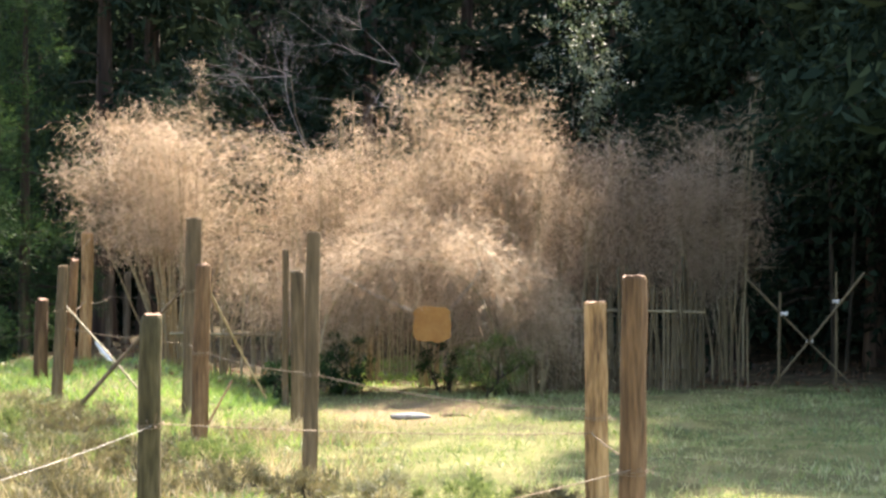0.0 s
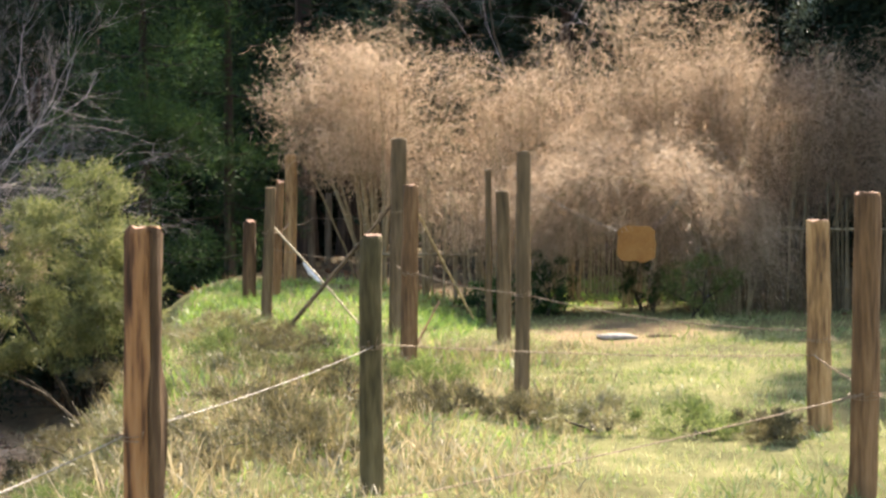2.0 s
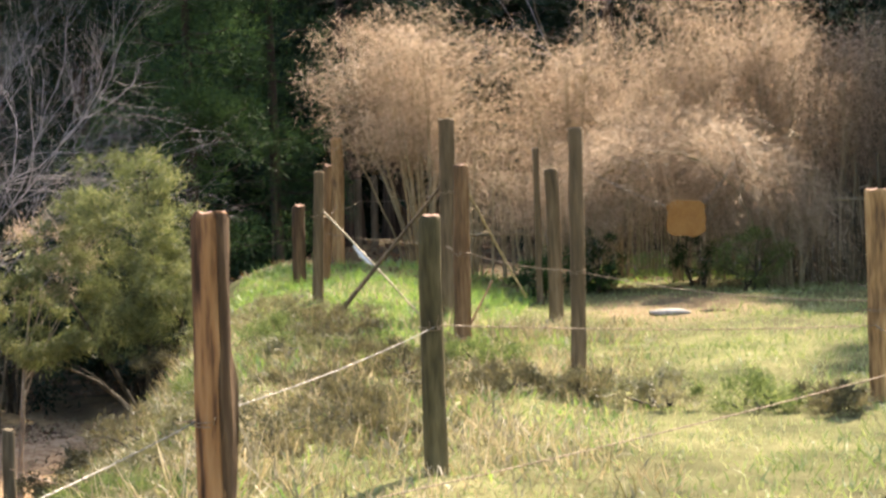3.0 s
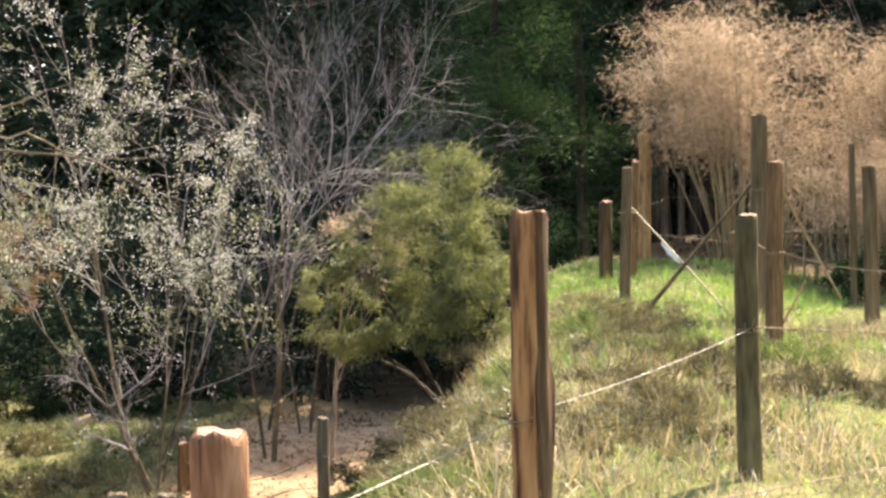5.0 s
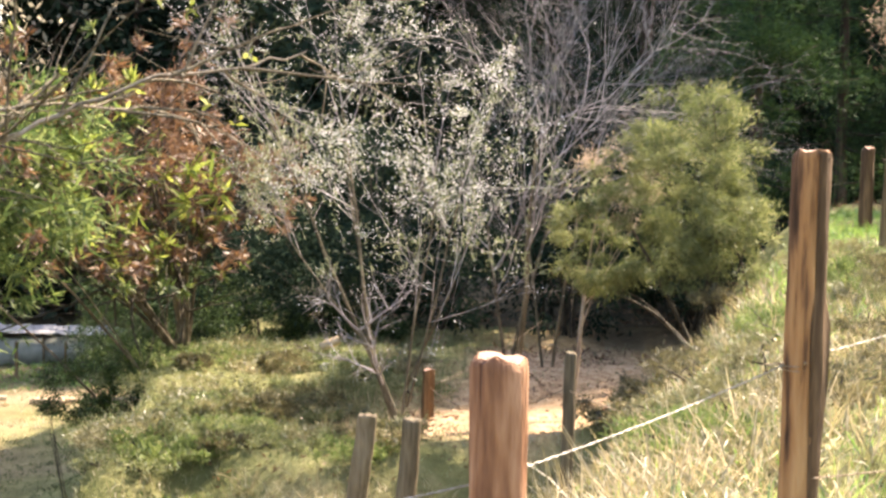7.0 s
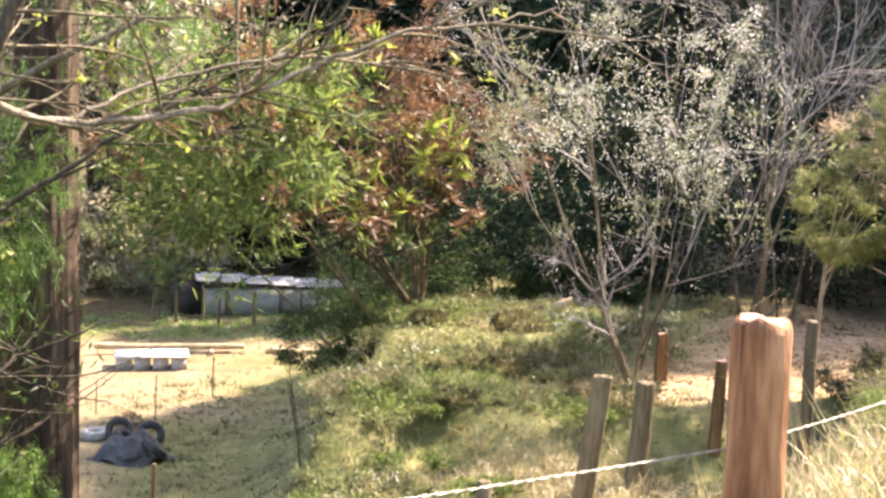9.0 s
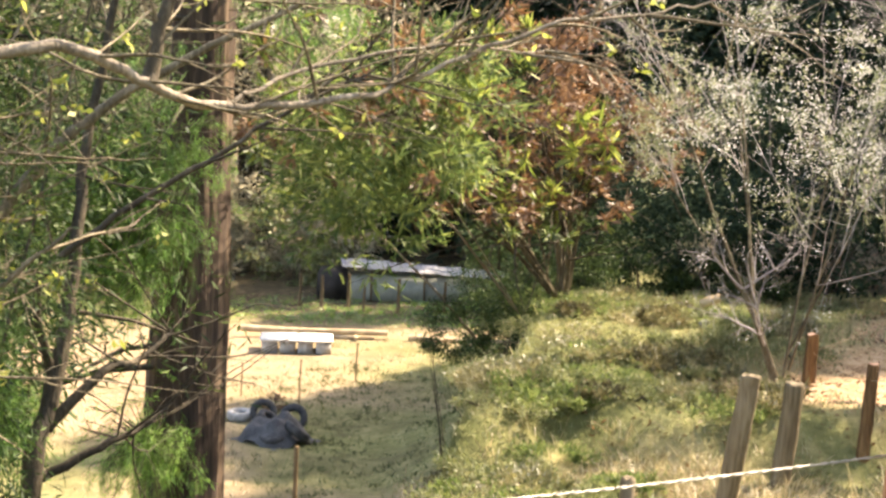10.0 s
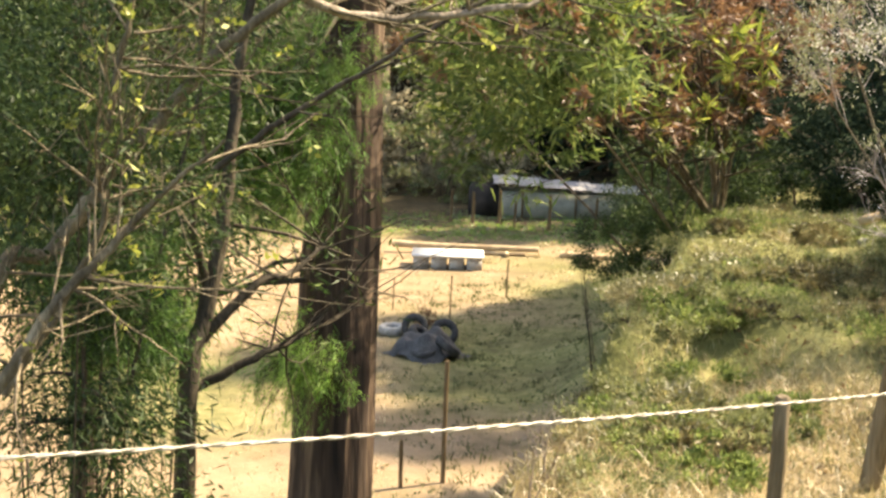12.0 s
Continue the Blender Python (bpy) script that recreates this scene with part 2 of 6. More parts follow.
HERB = leafy("mound_herb_leaf", [(0.15, (0.075, 0.095, 0.032)), (0.5, (0.165, 0.185, 0.072)), (0.85, (0.31, 0.31, 0.155))], 0.5, 0.04, 0.5)
# grass below the mound, its colour darkened to deepen the shade there
SHADE_GRASS = leafy("shade_darkened_grass", [(0.15, (0.038, 0.05, 0.018)), (0.5, (0.082, 0.10, 0.036)), (0.85, (0.16, 0.165, 0.07))], 0.4, 0.02, 0.5)
BRAMBLE = leafy("brown_olive_weed", [(0.15, (0.045, 0.045, 0.018)), (0.5, (0.12, 0.105, 0.045)), (0.85, (0.25, 0.21, 0.10))], 0.4, 0.04, 0.5)
# evergreen leaves whose dark tone carries the shade they hang in
SHADED_LEAF = leafy("shade_darkened_evergreen", [(0.2, (0.014, 0.028, 0.009)), (0.5, (0.032, 0.058, 0.017)), (0.85, (0.085, 0.12, 0.032))], 0.25, 0.02, 0.4)
# pale yellow cane copy; sunlight behind the arch is put into its colour
SUN_CANE = surface("sun_lightened_yellow_cane", [(0.25, (0.20, 0.18, 0.085)), (0.55, (0.36, 0.33, 0.16)), (0.8, (0.52, 0.47, 0.26))], 5, (1, 1, 0.15), 0.6, 0.3, 60, 0.25)


def ground_material():
    """Soil, litter and turf, blended by the cover attribute (red turf, green bare path, blue straw field)."""
    m = bpy.data.materials.new("ground_soil_and_turf")
    m.use_nodes = True
    nodes, links = m.node_tree.nodes, m.node_tree.links
    b = nodes["Principled BSDF"]
    b.inputs["Roughness"].default_value = 0.95
    b.inputs["Specular IOR Level"].default_value = 0.1
    tc = nodes.new("ShaderNodeTexCoord")
    att = nodes.new("ShaderNodeAttribute")
    att.attribute_name = "cover"
    sep = nodes.new("ShaderNodeSeparateColor")
    links.new(att.outputs["Color"], sep.inputs[0])

    def noisy(scale, stops):
        n = nodes.new("ShaderNodeTexNoise")
        n.inputs["Scale"].default_value, n.inputs["Detail"].default_value, n.inputs["Roughness"].default_value = scale, 8, 0.7
        links.new(tc.outputs["Object"], n.inputs["Vector"])
        r = ramp_node(nodes, stops)
        links.new(n.outputs["Fac"], r.inputs[0])
        return n, r.outputs[0]

    n0, soil = noisy(3.0, [(0.3, (0.035, 0.028, 0.018)), (0.5, (0.09, 0.07, 0.04)), (0.7, (0.17, 0.135, 0.075))])
    _, turf = noisy(2.2, [(0.3, (0.065, 0.072, 0.027)), (0.5, (0.148, 0.15, 0.056)), (0.7, (0.275, 0.25, 0.113))])
    n2, path = noisy(9.0, [(0.3, (0.19, 0.115, 0.062)), (0.5, (0.36, 0.24, 0.14)), (0.7, (0.52, 0.38, 0.24))])
    _, straw = noisy(0.9, [(0.32, (0.13, 0.105, 0.06)), (0.46, (0.235, 0.17, 0.105)), (0.7, (0.32, 0.235, 0.155))])
    last = soil
    for k, col in enumerate((turf, path, straw)):
        mx = nodes.new("ShaderNodeMix")
        mx.data_type = "RGBA"
        links.new(sep.outputs[k], mx.inputs[0])
        links.new(last, mx.inputs[6])
        links.new(col, mx.inputs[7])
        last = mx.outputs[2]
    links.new(last, b.inputs["Base Color"])
    bp = nodes.new("ShaderNodeBump")
    bp.inputs["Strength"].default_value, bp.inputs["Distance"].default_value = 0.8, 0.05
    links.new(n2.outputs["Fac"], bp.inputs["Height"])
    links.new(bp.outputs[0], b.inputs["Normal"])
    return m


# ---- mesh helpers ----
RNG = np.random.default_rng(7)


class Geo:
    """Gathers vertices and faces and makes one mesh of them."""

    def __init__(self):
        self.v, self.f, self.n = [], [], 0

    def add(self, v, f):
        v, f = np.asarray(v, float).reshape(-1, 3), np.asarray(f, int)
        self.v.append(v)
        self.f.append(f + self.n)
        self.n += len(v)

    def mesh(self, name, smooth=True):
        me = bpy.data.meshes.new(name)
        v = np.concatenate(self.v)
        sizes = np.concatenate([np.full(len(f), f.shape[1]) for f in self.f])
        loops = np.concatenate([f.ravel() for f in self.f])
        me.vertices.add(len(v))
        me.vertices.foreach_set("co", v.ravel())
        me.loops.add(len(loops))
        me.loops.foreach_set("vertex_index", loops.astype(np.int32))
        me.polygons.add(len(sizes))
        me.polygons.foreach_set("loop_start", (np.cumsum(sizes) - sizes).astype(np.int32))
        me.polygons.foreach_set("use_smooth", np.full(len(sizes), smooth))
        me.update(calc_edges=True)
        return me


def part(name, geo, material, parent=None, label="", smooth=True):
    me = geo if isinstance(geo, bpy.types.Mesh) else geo.mesh(name, smooth)
    if not me.materials:
        me.materials.append(material)
    ob = new(name, me)
    ob.parent = parent
    return tagged(ob, label) if label else ob


def thing(name, place, label, category, group="", kind=""):
    ob = new(name)
    ob.empty_display_size = 0.2
    ob.location = place
    return tagged(ob, label, category, group, kind)


def unit(v):
    return v / np.maximum(np.linalg.norm(v, axis=-1, keepdims=True), 1e-9)


def tube(geo, path, radii, sides=6, cap=True, wob=0.0, rng=RNG):
    path, radii = np.asarray(path, float), np.broadcast_to(np.asarray(radii, float), (len(path),))
    tang = unit(np.gradient(path, axis=0))
    ref = np.array([1.0, 0.3, 0.1]) if abs(unit(path[-1] - path[0])[2]) > 0.7 else np.array([0.0, 0.0, 1.0])
    a = unit(np.cross(tang, ref))
    b = np.cross(tang, a)
    ang = np.linspace(0, 2 * np.pi, sides, endpoint=False)
    ring = a[:, None] * np.cos(ang)[None, :, None] + b[:, None] * np.sin(ang)[None, :, None]
    r = radii[:, None, None] * (1 + wob * rng.uniform(-1, 1, (len(path), sides, 1)))
    v = path[:, None] + ring * r
    i, j = np.meshgrid(np.arange(len(path) - 1), np.arange(sides), indexing="ij")
    k = (j + 1) % sides
    f = np.stack([i * sides + j, i * sides + k, (i + 1) * sides + k, (i + 1) * sides + j], -1).reshape(-1, 4)
    geo.add(v.reshape(-1, 3), f)
    if cap:
        for end in (0, len(path) - 1):
            geo.add(np.concatenate([v[end], path[end:end + 1]]), [[q, (q + 1) % sides, sides] for q in range(sides)])


def blades(geo, base, tip_dir, length, width, bend, rng=RNG):
    """Grass blades or long thin leaves: a quad and a triangle each."""
    n = len(base)
    side = unit(np.cross(tip_dir, rng.normal(size=(n, 3))))
    drop = np.array([0, 0, -1.0])
    mid = base + tip_dir * (length * 0.55)[:, None] + drop * (bend * length * 0.15)[:, None]
    tip = base + tip_dir * length[:, None] + drop * (bend * length * 0.55)[:, None]
    w = side * width[:, None] / 2
    v = np.stack([base - w, base + w, mid + w * 0.8, mid - w * 0.8, tip], 1).reshape(-1, 3)
    o = np.arange(n)[:, None] * 5
    geo.add(v, o + np.array([[0, 1, 2, 3]]))
    geo.f.append(o + np.array([[3, 2, 4]]) + geo.n - len(v))


def leaves(geo, base, way, length, width, rng=RNG, fold=0.15):
    """Small pointed leaves: one folded quad each."""
    n = len(base)
    side = unit(np.cross(way, rng.normal(size=(n, 3))))
    up = np.cross(side, way)
    mid = base + way * (length * 0.45)[:, None]
    w = side * (width / 2)[:, None]
    lift = up * (width * fold)[:, None]
    v = np.stack([base, mid + w + lift, base + way * length[:, None], mid - w + lift], 1).reshape(-1, 3)
    geo.add(v, np.arange(n)[:, None] * 4 + np.array([[0, 1, 2, 3]]))


def sphere_dirs(n, rng=RNG):
    return unit(rng.normal(size=(n, 3)))


def smoothstep(a, b, v):
    t = np.clip((np.asarray(v, float) - a) / (b - a), 0, 1)
    return t * t * (3 - 2 * t)


def ripple(x, y, size):
    """Smooth uneven ground, about -1 to 1."""
    a, b = x / size, y / size
    return (np.sin(a * 1.7 + 1.3 * np.sin(b * 1.1)) + np.sin(b * 2.1 + 1.7 * np.sin(a * 0.9 + 1)) + np.sin((a + b) * 3.1 + 2) * 0.5 + np.sin((a - b) * 4.3) * 0.35) / 2.6


def bank_top(y):
    return -2.0 - 1.9 * smoothstep(7, 14.5, y) - 0.9 * smoothstep(14, 18, y)


def bank_foot(y):
    return bank_top(y) - 3.0 + 1.3 * smoothstep(8, 15, y)


def bench_edge(y):
    y = np.asarray(y, float)
    return -7.0 - 0.56 * np.clip(y - 7.2, 0, 16) + 0.75 * np.clip(7.2 - y, 0, 4.2)


def height(x, y):
    x, y = np.asarray(x, float), np.asarray(y, float)
    up = 0.02 + 0.28 * smoothstep(1, 7, y) + 0.28 * smoothstep(11, 16, y) * smoothstep(-1.6, -3.6, x)
    up = up + 0.03 * ripple(x, y, 0.9) + 0.02 * ripple(x, y, 0.35)
    lip = 0.62 * -x + 0.78 * y + 0.35 * ripple(x, y, 0.9)
    low = -1.5 + 0.36 * smoothstep(12.5, 13.5, lip) + 0.04 * np.exp(-((x + 10.0) / 1.8) ** 2 - ((y - 14.0) / 2.0) ** 2) + 0.10 * ripple(x, y, 1.6) + 0.05 * ripple(x, y, 0.5)
    field = -5.7 + 0.05 * ripple(x, y, 3.0)
    on_top = smoothstep(bank_foot(y), bank_top(y), x)
    rough = 0.12 * ripple(x, y, 0.7) * on_top * (1 - on_top) * 4
    edge = bench_edge(y)
    wide = np.clip(2.3 + 0.35 * (y - 13.0), 1.8, 6.0)
    down = smoothstep(0, 1, np.clip((edge - x) / wide, 0, 1) ** 0.65)
    z = low + (up - low) * on_top + rough
    z = z + (field - z) * down
    far = np.hypot(x + 5, y - 8)
    return z + 0.42 * np.maximum(y - 27 - 0.9 * np.maximum(-12 - x, 0), 0) ** 1.02 * smoothstep(-60, -14, x) * smoothstep(200, 60, y) + 0.12 * np.maximum(far - 75, 0) * smoothstep(300, 120, far)


# ---- ground ----
def axis_steps(a, b, fine_a, fine_b, step):
    mid = np.arange(fine_a, fine_b, step)
    lo = fine_a - np.geomspace(step, fine_a - a, 34)[::-1]
    hi = fine_b + np.geomspace(step, b - fine_b, 34) - step
    return np.concatenate([lo, mid, hi])


def build_ground():
    xs, ys = axis_steps(-420, 420, -17, 5, 0.13), axis_steps(-420, 420, 0.5, 20, 0.13)
    gx, gy = np.meshgrid(xs, ys, indexing="ij")
    gz = height(gx, gy)
    v = np.stack([gx, gy, gz], -1).reshape(-1, 3)
    nx, ny = gx.shape
    i, j = np.meshgrid(np.arange(nx - 1), np.arange(ny - 1), indexing="ij")
    f = np.stack([i * ny + j, (i + 1) * ny + j, (i + 1) * ny + j + 1, i * ny + j + 1], -1).reshape(-1, 4)
    g = Geo()
    g.add(v, f)
    me = g.mesh("ground")
    x, y = v[:, 0], v[:, 1]
    wood_floor = np.maximum(smoothstep(17.5, 19.5, y) * smoothstep(-17, -13, x), smoothstep(44, 47, np.hypot(x, y)))
    turf = (0.9 - 0.35 * ripple(x, y, 1.1)) * (1 - wood_floor)
    foot = bank_foot(y)
    path = smoothstep(foot - 2.6, foot - 1.6, x + 0.3 * ripple(x, y, 0.6)) * smoothstep(foot + 0.4, foot - 0.3, x) * smoothstep(11.6, 12.8, y) * (1 - smoothstep(17, 20, y))
    path = np.maximum(path, 0.45 * smoothstep(1.5, 0.6, np.hypot((x + 0.3) / 0.85, (y - 15.0) / 1.1) + 0.25 * ripple(x, y, 0.4)))
    field = smoothstep(-4.6, -5.4, v[:, 2]) * smoothstep(-0.75, -0.2, ripple(x, y, 5.5)) * (1 - wood_floor)
    # trodden soil at the entrance, darkened also for the arch's shade
    trod_shade = smoothstep(1.5, 0.6, np.hypot((x + 0.3) / 0.85, (y - 15.0) / 1.1))
    turf = turf * (1 - 0.55 * trod_shade)
    # shade on the field, painted in by taking straw and turf out
    field_shade = smoothstep(25.0, 28.0, np.hypot(x, y)) * smoothstep(36.0, 33.0, np.hypot(x, y) + 1.0 * ripple(x, y, 2.0)) * smoothstep(49, 46, np.degrees(np.arctan2(-x, y)))
    field = field * (1 - 0.95 * field_shade) * (1 - 0.45 * smoothstep(24, 19, np.hypot(x, y)))
    verge = smoothstep(43.8, 45.2, np.hypot(x, y) + 0.5 * ripple(x, y, 1.5))
    field = field * (1 - 0.8 * verge)
    turf = turf * (1 - 0.1 * field_shade * smoothstep(-4.0, -5.0, v[:, 2]))
    field = np.maximum(field, 0.75 * smoothstep(2.4, 0.8, np.hypot((x + 6.4) / 0.9, (y - 8.2) / 1.5)))
    col = me.color_attributes.new("cover", "FLOAT_COLOR", "POINT")
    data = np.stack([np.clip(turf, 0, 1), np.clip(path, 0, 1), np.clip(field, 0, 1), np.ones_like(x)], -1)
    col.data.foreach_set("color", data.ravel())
    ob = part("ground", me, ground_material())
    tagged(ob, "uneven turf bank dropping past a bench of soil to a straw-coloured field", "ground", kind="structure")


build_ground()


def ground_z(x, y):
    return float(height(x, y))


# ---- fence posts ----
def round_post(x, y, top, r, lean=(0.0, 0.0), material=WOOD, label="", ragged=0.0, seed=0, sunk=0.25, tie=None, name="fence_post", group="posts of the wire fence", notch=False):
    """A round log post that stands in the ground, with a worn cut top; tie: height of a wire lashing."""
    rng = np.random.default_rng(seed)
    z0 = ground_z(x, y)
    t = thing(name, (x, y, z0), label, "fence post", group)
    h = top - z0
    n = 14
    zs = np.concatenate([[-sunk], np.linspace(0, h - 0.02, 9), [h - 0.006, h]])
    wig = np.cumsum(rng.normal(0, 0.003, (len(zs), 2)), axis=0) * (0.4 + r * 8)
    pts = np.stack([lean[0] * zs / h + wig[:, 0], lean[1] * zs / h + wig[:, 1], zs], -1)
    rad = r * (1.06 - 0.10 * (zs / h).clip(0, 1) + rng.normal(0, 0.012, len(zs)))
    rad[-2] *= 0.97
    rad[-1] *= 0.86
    ang = np.linspace(0, 2 * np.pi, n, endpoint=False)
    lump = 1 + 0.05 * np.sin(2 * ang + rng.uniform(0, 6)) + 0.03 * np.sin(5 * ang + rng.uniform(0, 6)) + rng.normal(0, 0.012, n)
    v = pts[:, None] + np.stack([np.cos(ang) * lump, np.sin(ang) * lump, np.zeros(n)], -1)[None] * rad[:, None, None]
    v += rng.normal(0, r * 0.02, v.shape)
    tops = rng.normal(0, 0.002 + ragged * 0.6, n)
    v[-1, :, 2] += tops
    v[-2, :, 2] += tops
    g = Geo()
    i, j = np.meshgrid(np.arange(len(zs) - 1), np.arange(n), indexing="ij")
    k = (j + 1) % n
    g.add(v.reshape(-1, 3), np.stack([i * n + j, i * n + k, (i + 1) * n + k, (i + 1) * n + j], -1).reshape(-1, 4))
    shaft = part("shaft", g, material, t)
    g = Geo()
    c = v[-1].mean(0) + [0, 0, 0.003]
    inner = c + (v[-1] - c) * 0.55 + rng.normal(0, 0.003, (n, 3))
    g.add(np.concatenate([v[-1] + [0, 0, 0.001], inner, [c]]), [[q, (q + 1) % n, n + (q + 1) % n, n + q] for q in range(n)])
    g.f.append(np.array([[n + q, n + (q + 1) % n, 2 * n] for q in range(n)]))
    part("cut_top", g, material if material in (WOOD_GREY, WOOD_PALE) else END_GRAIN, shaft, "sunlit sawn end grain")
    if notch:
        sec = np.arange(n // 3) + notch
        g = Geo()
        a, b = np.meshgrid(np.arange(2, len(zs) - 1), sec % n, indexing="ij")
        c = pts[2:len(zs) - 1][:, None]
        w = c + (v[a, b] - c) * (1.07 + rng.normal(0, 0.015, a.shape)[..., None])
        w[:, [0, -1], :2] += rng.normal(0, r * 0.16, (len(w), 2, 2))
        m2 = len(sec)
        i, j = np.meshgrid(np.arange(len(zs) - 4), np.arange(m2 - 1), indexing="ij")
        g.add(np.concatenate([w.reshape(-1, 3), v[a, b].reshape(-1, 3)]), np.stack([i * m2 + j, i * m2 + j + 1, (i + 1) * m2 + j + 1, (i + 1) * m2 + j], -1).reshape(-1, 4))
        k0 = (len(zs) - 3) * m2
        for e in (0, m2 - 1):
            r0 = np.arange(len(zs) - 4) * m2 + e
            g.f.append(np.stack([r0, r0 + m2, r0 + m2 + k0, r0 + k0], -1))
        part("bark", g, BARK_RED, shaft, "dark reddish bark left on one side")
    if tie is not None:
        g = Geo()
        zt = tie - z0
        for q in range(2):
            a = np.linspace(0, 2 * np.pi, 17)
            cx, cy = lean[0] * zt / h, lean[1] * zt / h
            ring = np.stack([cx + np.cos(a) * (r * 1.05 + 0.003), cy + np.sin(a) * (r * 1.05 + 0.003), zt + (q - 1) * 0.011 + 0.006 * np.sin(a + q)], -1)
            tube(g, ring, 0.0018, 5, False)
        for q in range(4):
            a0 = rng.uniform(3.4, 6.0)
            s = np.array([cx + np.cos(a0) * r * 1.08, cy + np.sin(a0) * r * 1.08, zt])
            e = s + np.array([np.cos(a0), np.sin(a0), rng.uniform(-0.3, 1.1)]) * rng.uniform(0.03, 0.07)
            tube(g, [s, (s + e) / 2 + rng.normal(0, 0.006, 3), e], 0.0018, 4)
        part("wire_tie", g, RUST, t, "twisted wire lashing with frayed ends")
    return t


round_post(-1.74, 3.02, 1.115, 0.061, (0.01, 0.02), WOOD_RED, "thick reddish log post with a pale splintered sawn top", 0.006, 1)
round_post(-1.575, 4.70, 1.50, 0.055, (0.02, -0.02), PEELED, "peeled log post with bare orange wood and dark bark", 0.005, 2, tie=0.90, notch=12)
round_post(-1.28, 7.09, 1.405, 0.053, (0.01, 0.01), WOOD_MOSSY, "mossy olive-brown round fence post in dry grass", 0.002, 3, tie=0.93)
round_post(0.865, 9.12, 1.42, 0.063, (0.01, 0.0), WOOD_RAW, "sunlit brown round post of a gate pair", 0.002, 4, tie=0.78)
round_post(0.825, 7.15, 1.575, 0.061, (0.02, 0.0), WOOD, "tall dark brown round post of a gate pair", 0.002, 5, tie=0.72)
round_post(-0.84, 10.28, 1.84, 0.047, (0.02, 0.0), WOOD_GREY, "slim tall grey fence post in mown grass", 0.001, 6, tie=0.95)
round_post(-1.235, 13.9, 1.59, 0.06, (0.0, 0.0), WOOD_GREY, "weathered fence post in front of dry bamboo", 0.002, 7)
round_post(-1.53, 15.9, 1.80, 0.032, (0.0, 0.0), WOOD_GREY, "thin weathered post in front of dry bamboo", 0.002, 8)
round_post(-1.77, 11.83, 1.64, 0.058, (0.03, 0.02), WOOD, "brown round post beside a braced corner", 0.003, 9, tie=1.0)
round_post(-2.12, 13.7, 2.04, 0.068, (0.03, 0.02), WOOD_GREY, "tall grey corner post with lashed braces", 0.003, 10, tie=1.43)
round_post(-3.37, 14.18, 1.64, 0.05, (0.04, 0.02), WOOD_GREY, "slim grey post in bright green grass", 0.003, 11, tie=1.25)
round_post(-3.82, 15.4, 1.32, 0.062, (0.02, 0.0), BARK_RED, "short split brown stump post at the bank", 0.02, 12)
round_post(-3.64, 15.77, 1.69, 0.042, (0.05, 0.0), WOOD, "thin crooked post with a split top", 0.03, 13)
round_post(-4.035, 18.34, 2.02, 0.071, (0.02, 0.0), WOOD_RAW, "tall sunlit orange log post at the bank", 0.01, 14)
round_post(-4.42, 21.54, 1.54, 0.05, (0.0, 0.0), WOOD_PALE, "shaded mossy post at the wood's edge", 0.003, 15)
round_post(-4.40, 22.57, 1.57, 0.05, (0.02, 0.0), WOOD_PALE, "shaded mossy post at the wood's edge", 0.003, 16)
round_post(-2.03, 0.85, 1.2, 0.06, (0.0, 0.0), WOOD_RAW, "thick raw orange log post with a pale sawn top", 0.006, 17, tie=1.05)

# low stakes on the bench below the bank
for k, (x, y, top, r, lean, mat) in enumerate([
        (-5.56, 8.86, -0.26, 0.062, (0.20, -0.06), WOOD_PALE), (-6.18, 10.8, -0.68, 0.078, (0.06, 0.0), WOOD_PALE), (-7.3, 13.3, -0.74, 0.055, (0.02, 0.0), WOOD),
        (-5.97, 11.7, -0.62, 0.05, (0.03, 0.02), WOOD), (-4.57, 10.1, 0.03, 0.043, (0.03, 0.0), WOOD_PALE), (-3.37, 9.12, -0.10, 0.048, (0.0, 0.0), WOOD_PALE),
        (-4.47, 6.18, -0.26, 0.036, (0.02, 0.0), WOOD_PALE)]):
    round_post(x, y, top, r, lean, mat, "low weathered stake in dry grass below the bank", 0.006, 30 + k, name="fence_stake", group="stakes below the bank")


# ---- wires ----
def sagging(a, b, sag, n):
    t = np.linspace(0, 1, n)[:, None]
    p = np.array(a) + (np.array(b) - np.array(a)) * t
    p[:, 2] -= sag * 4 * t[:, 0] * (1 - t[:, 0])
    return p


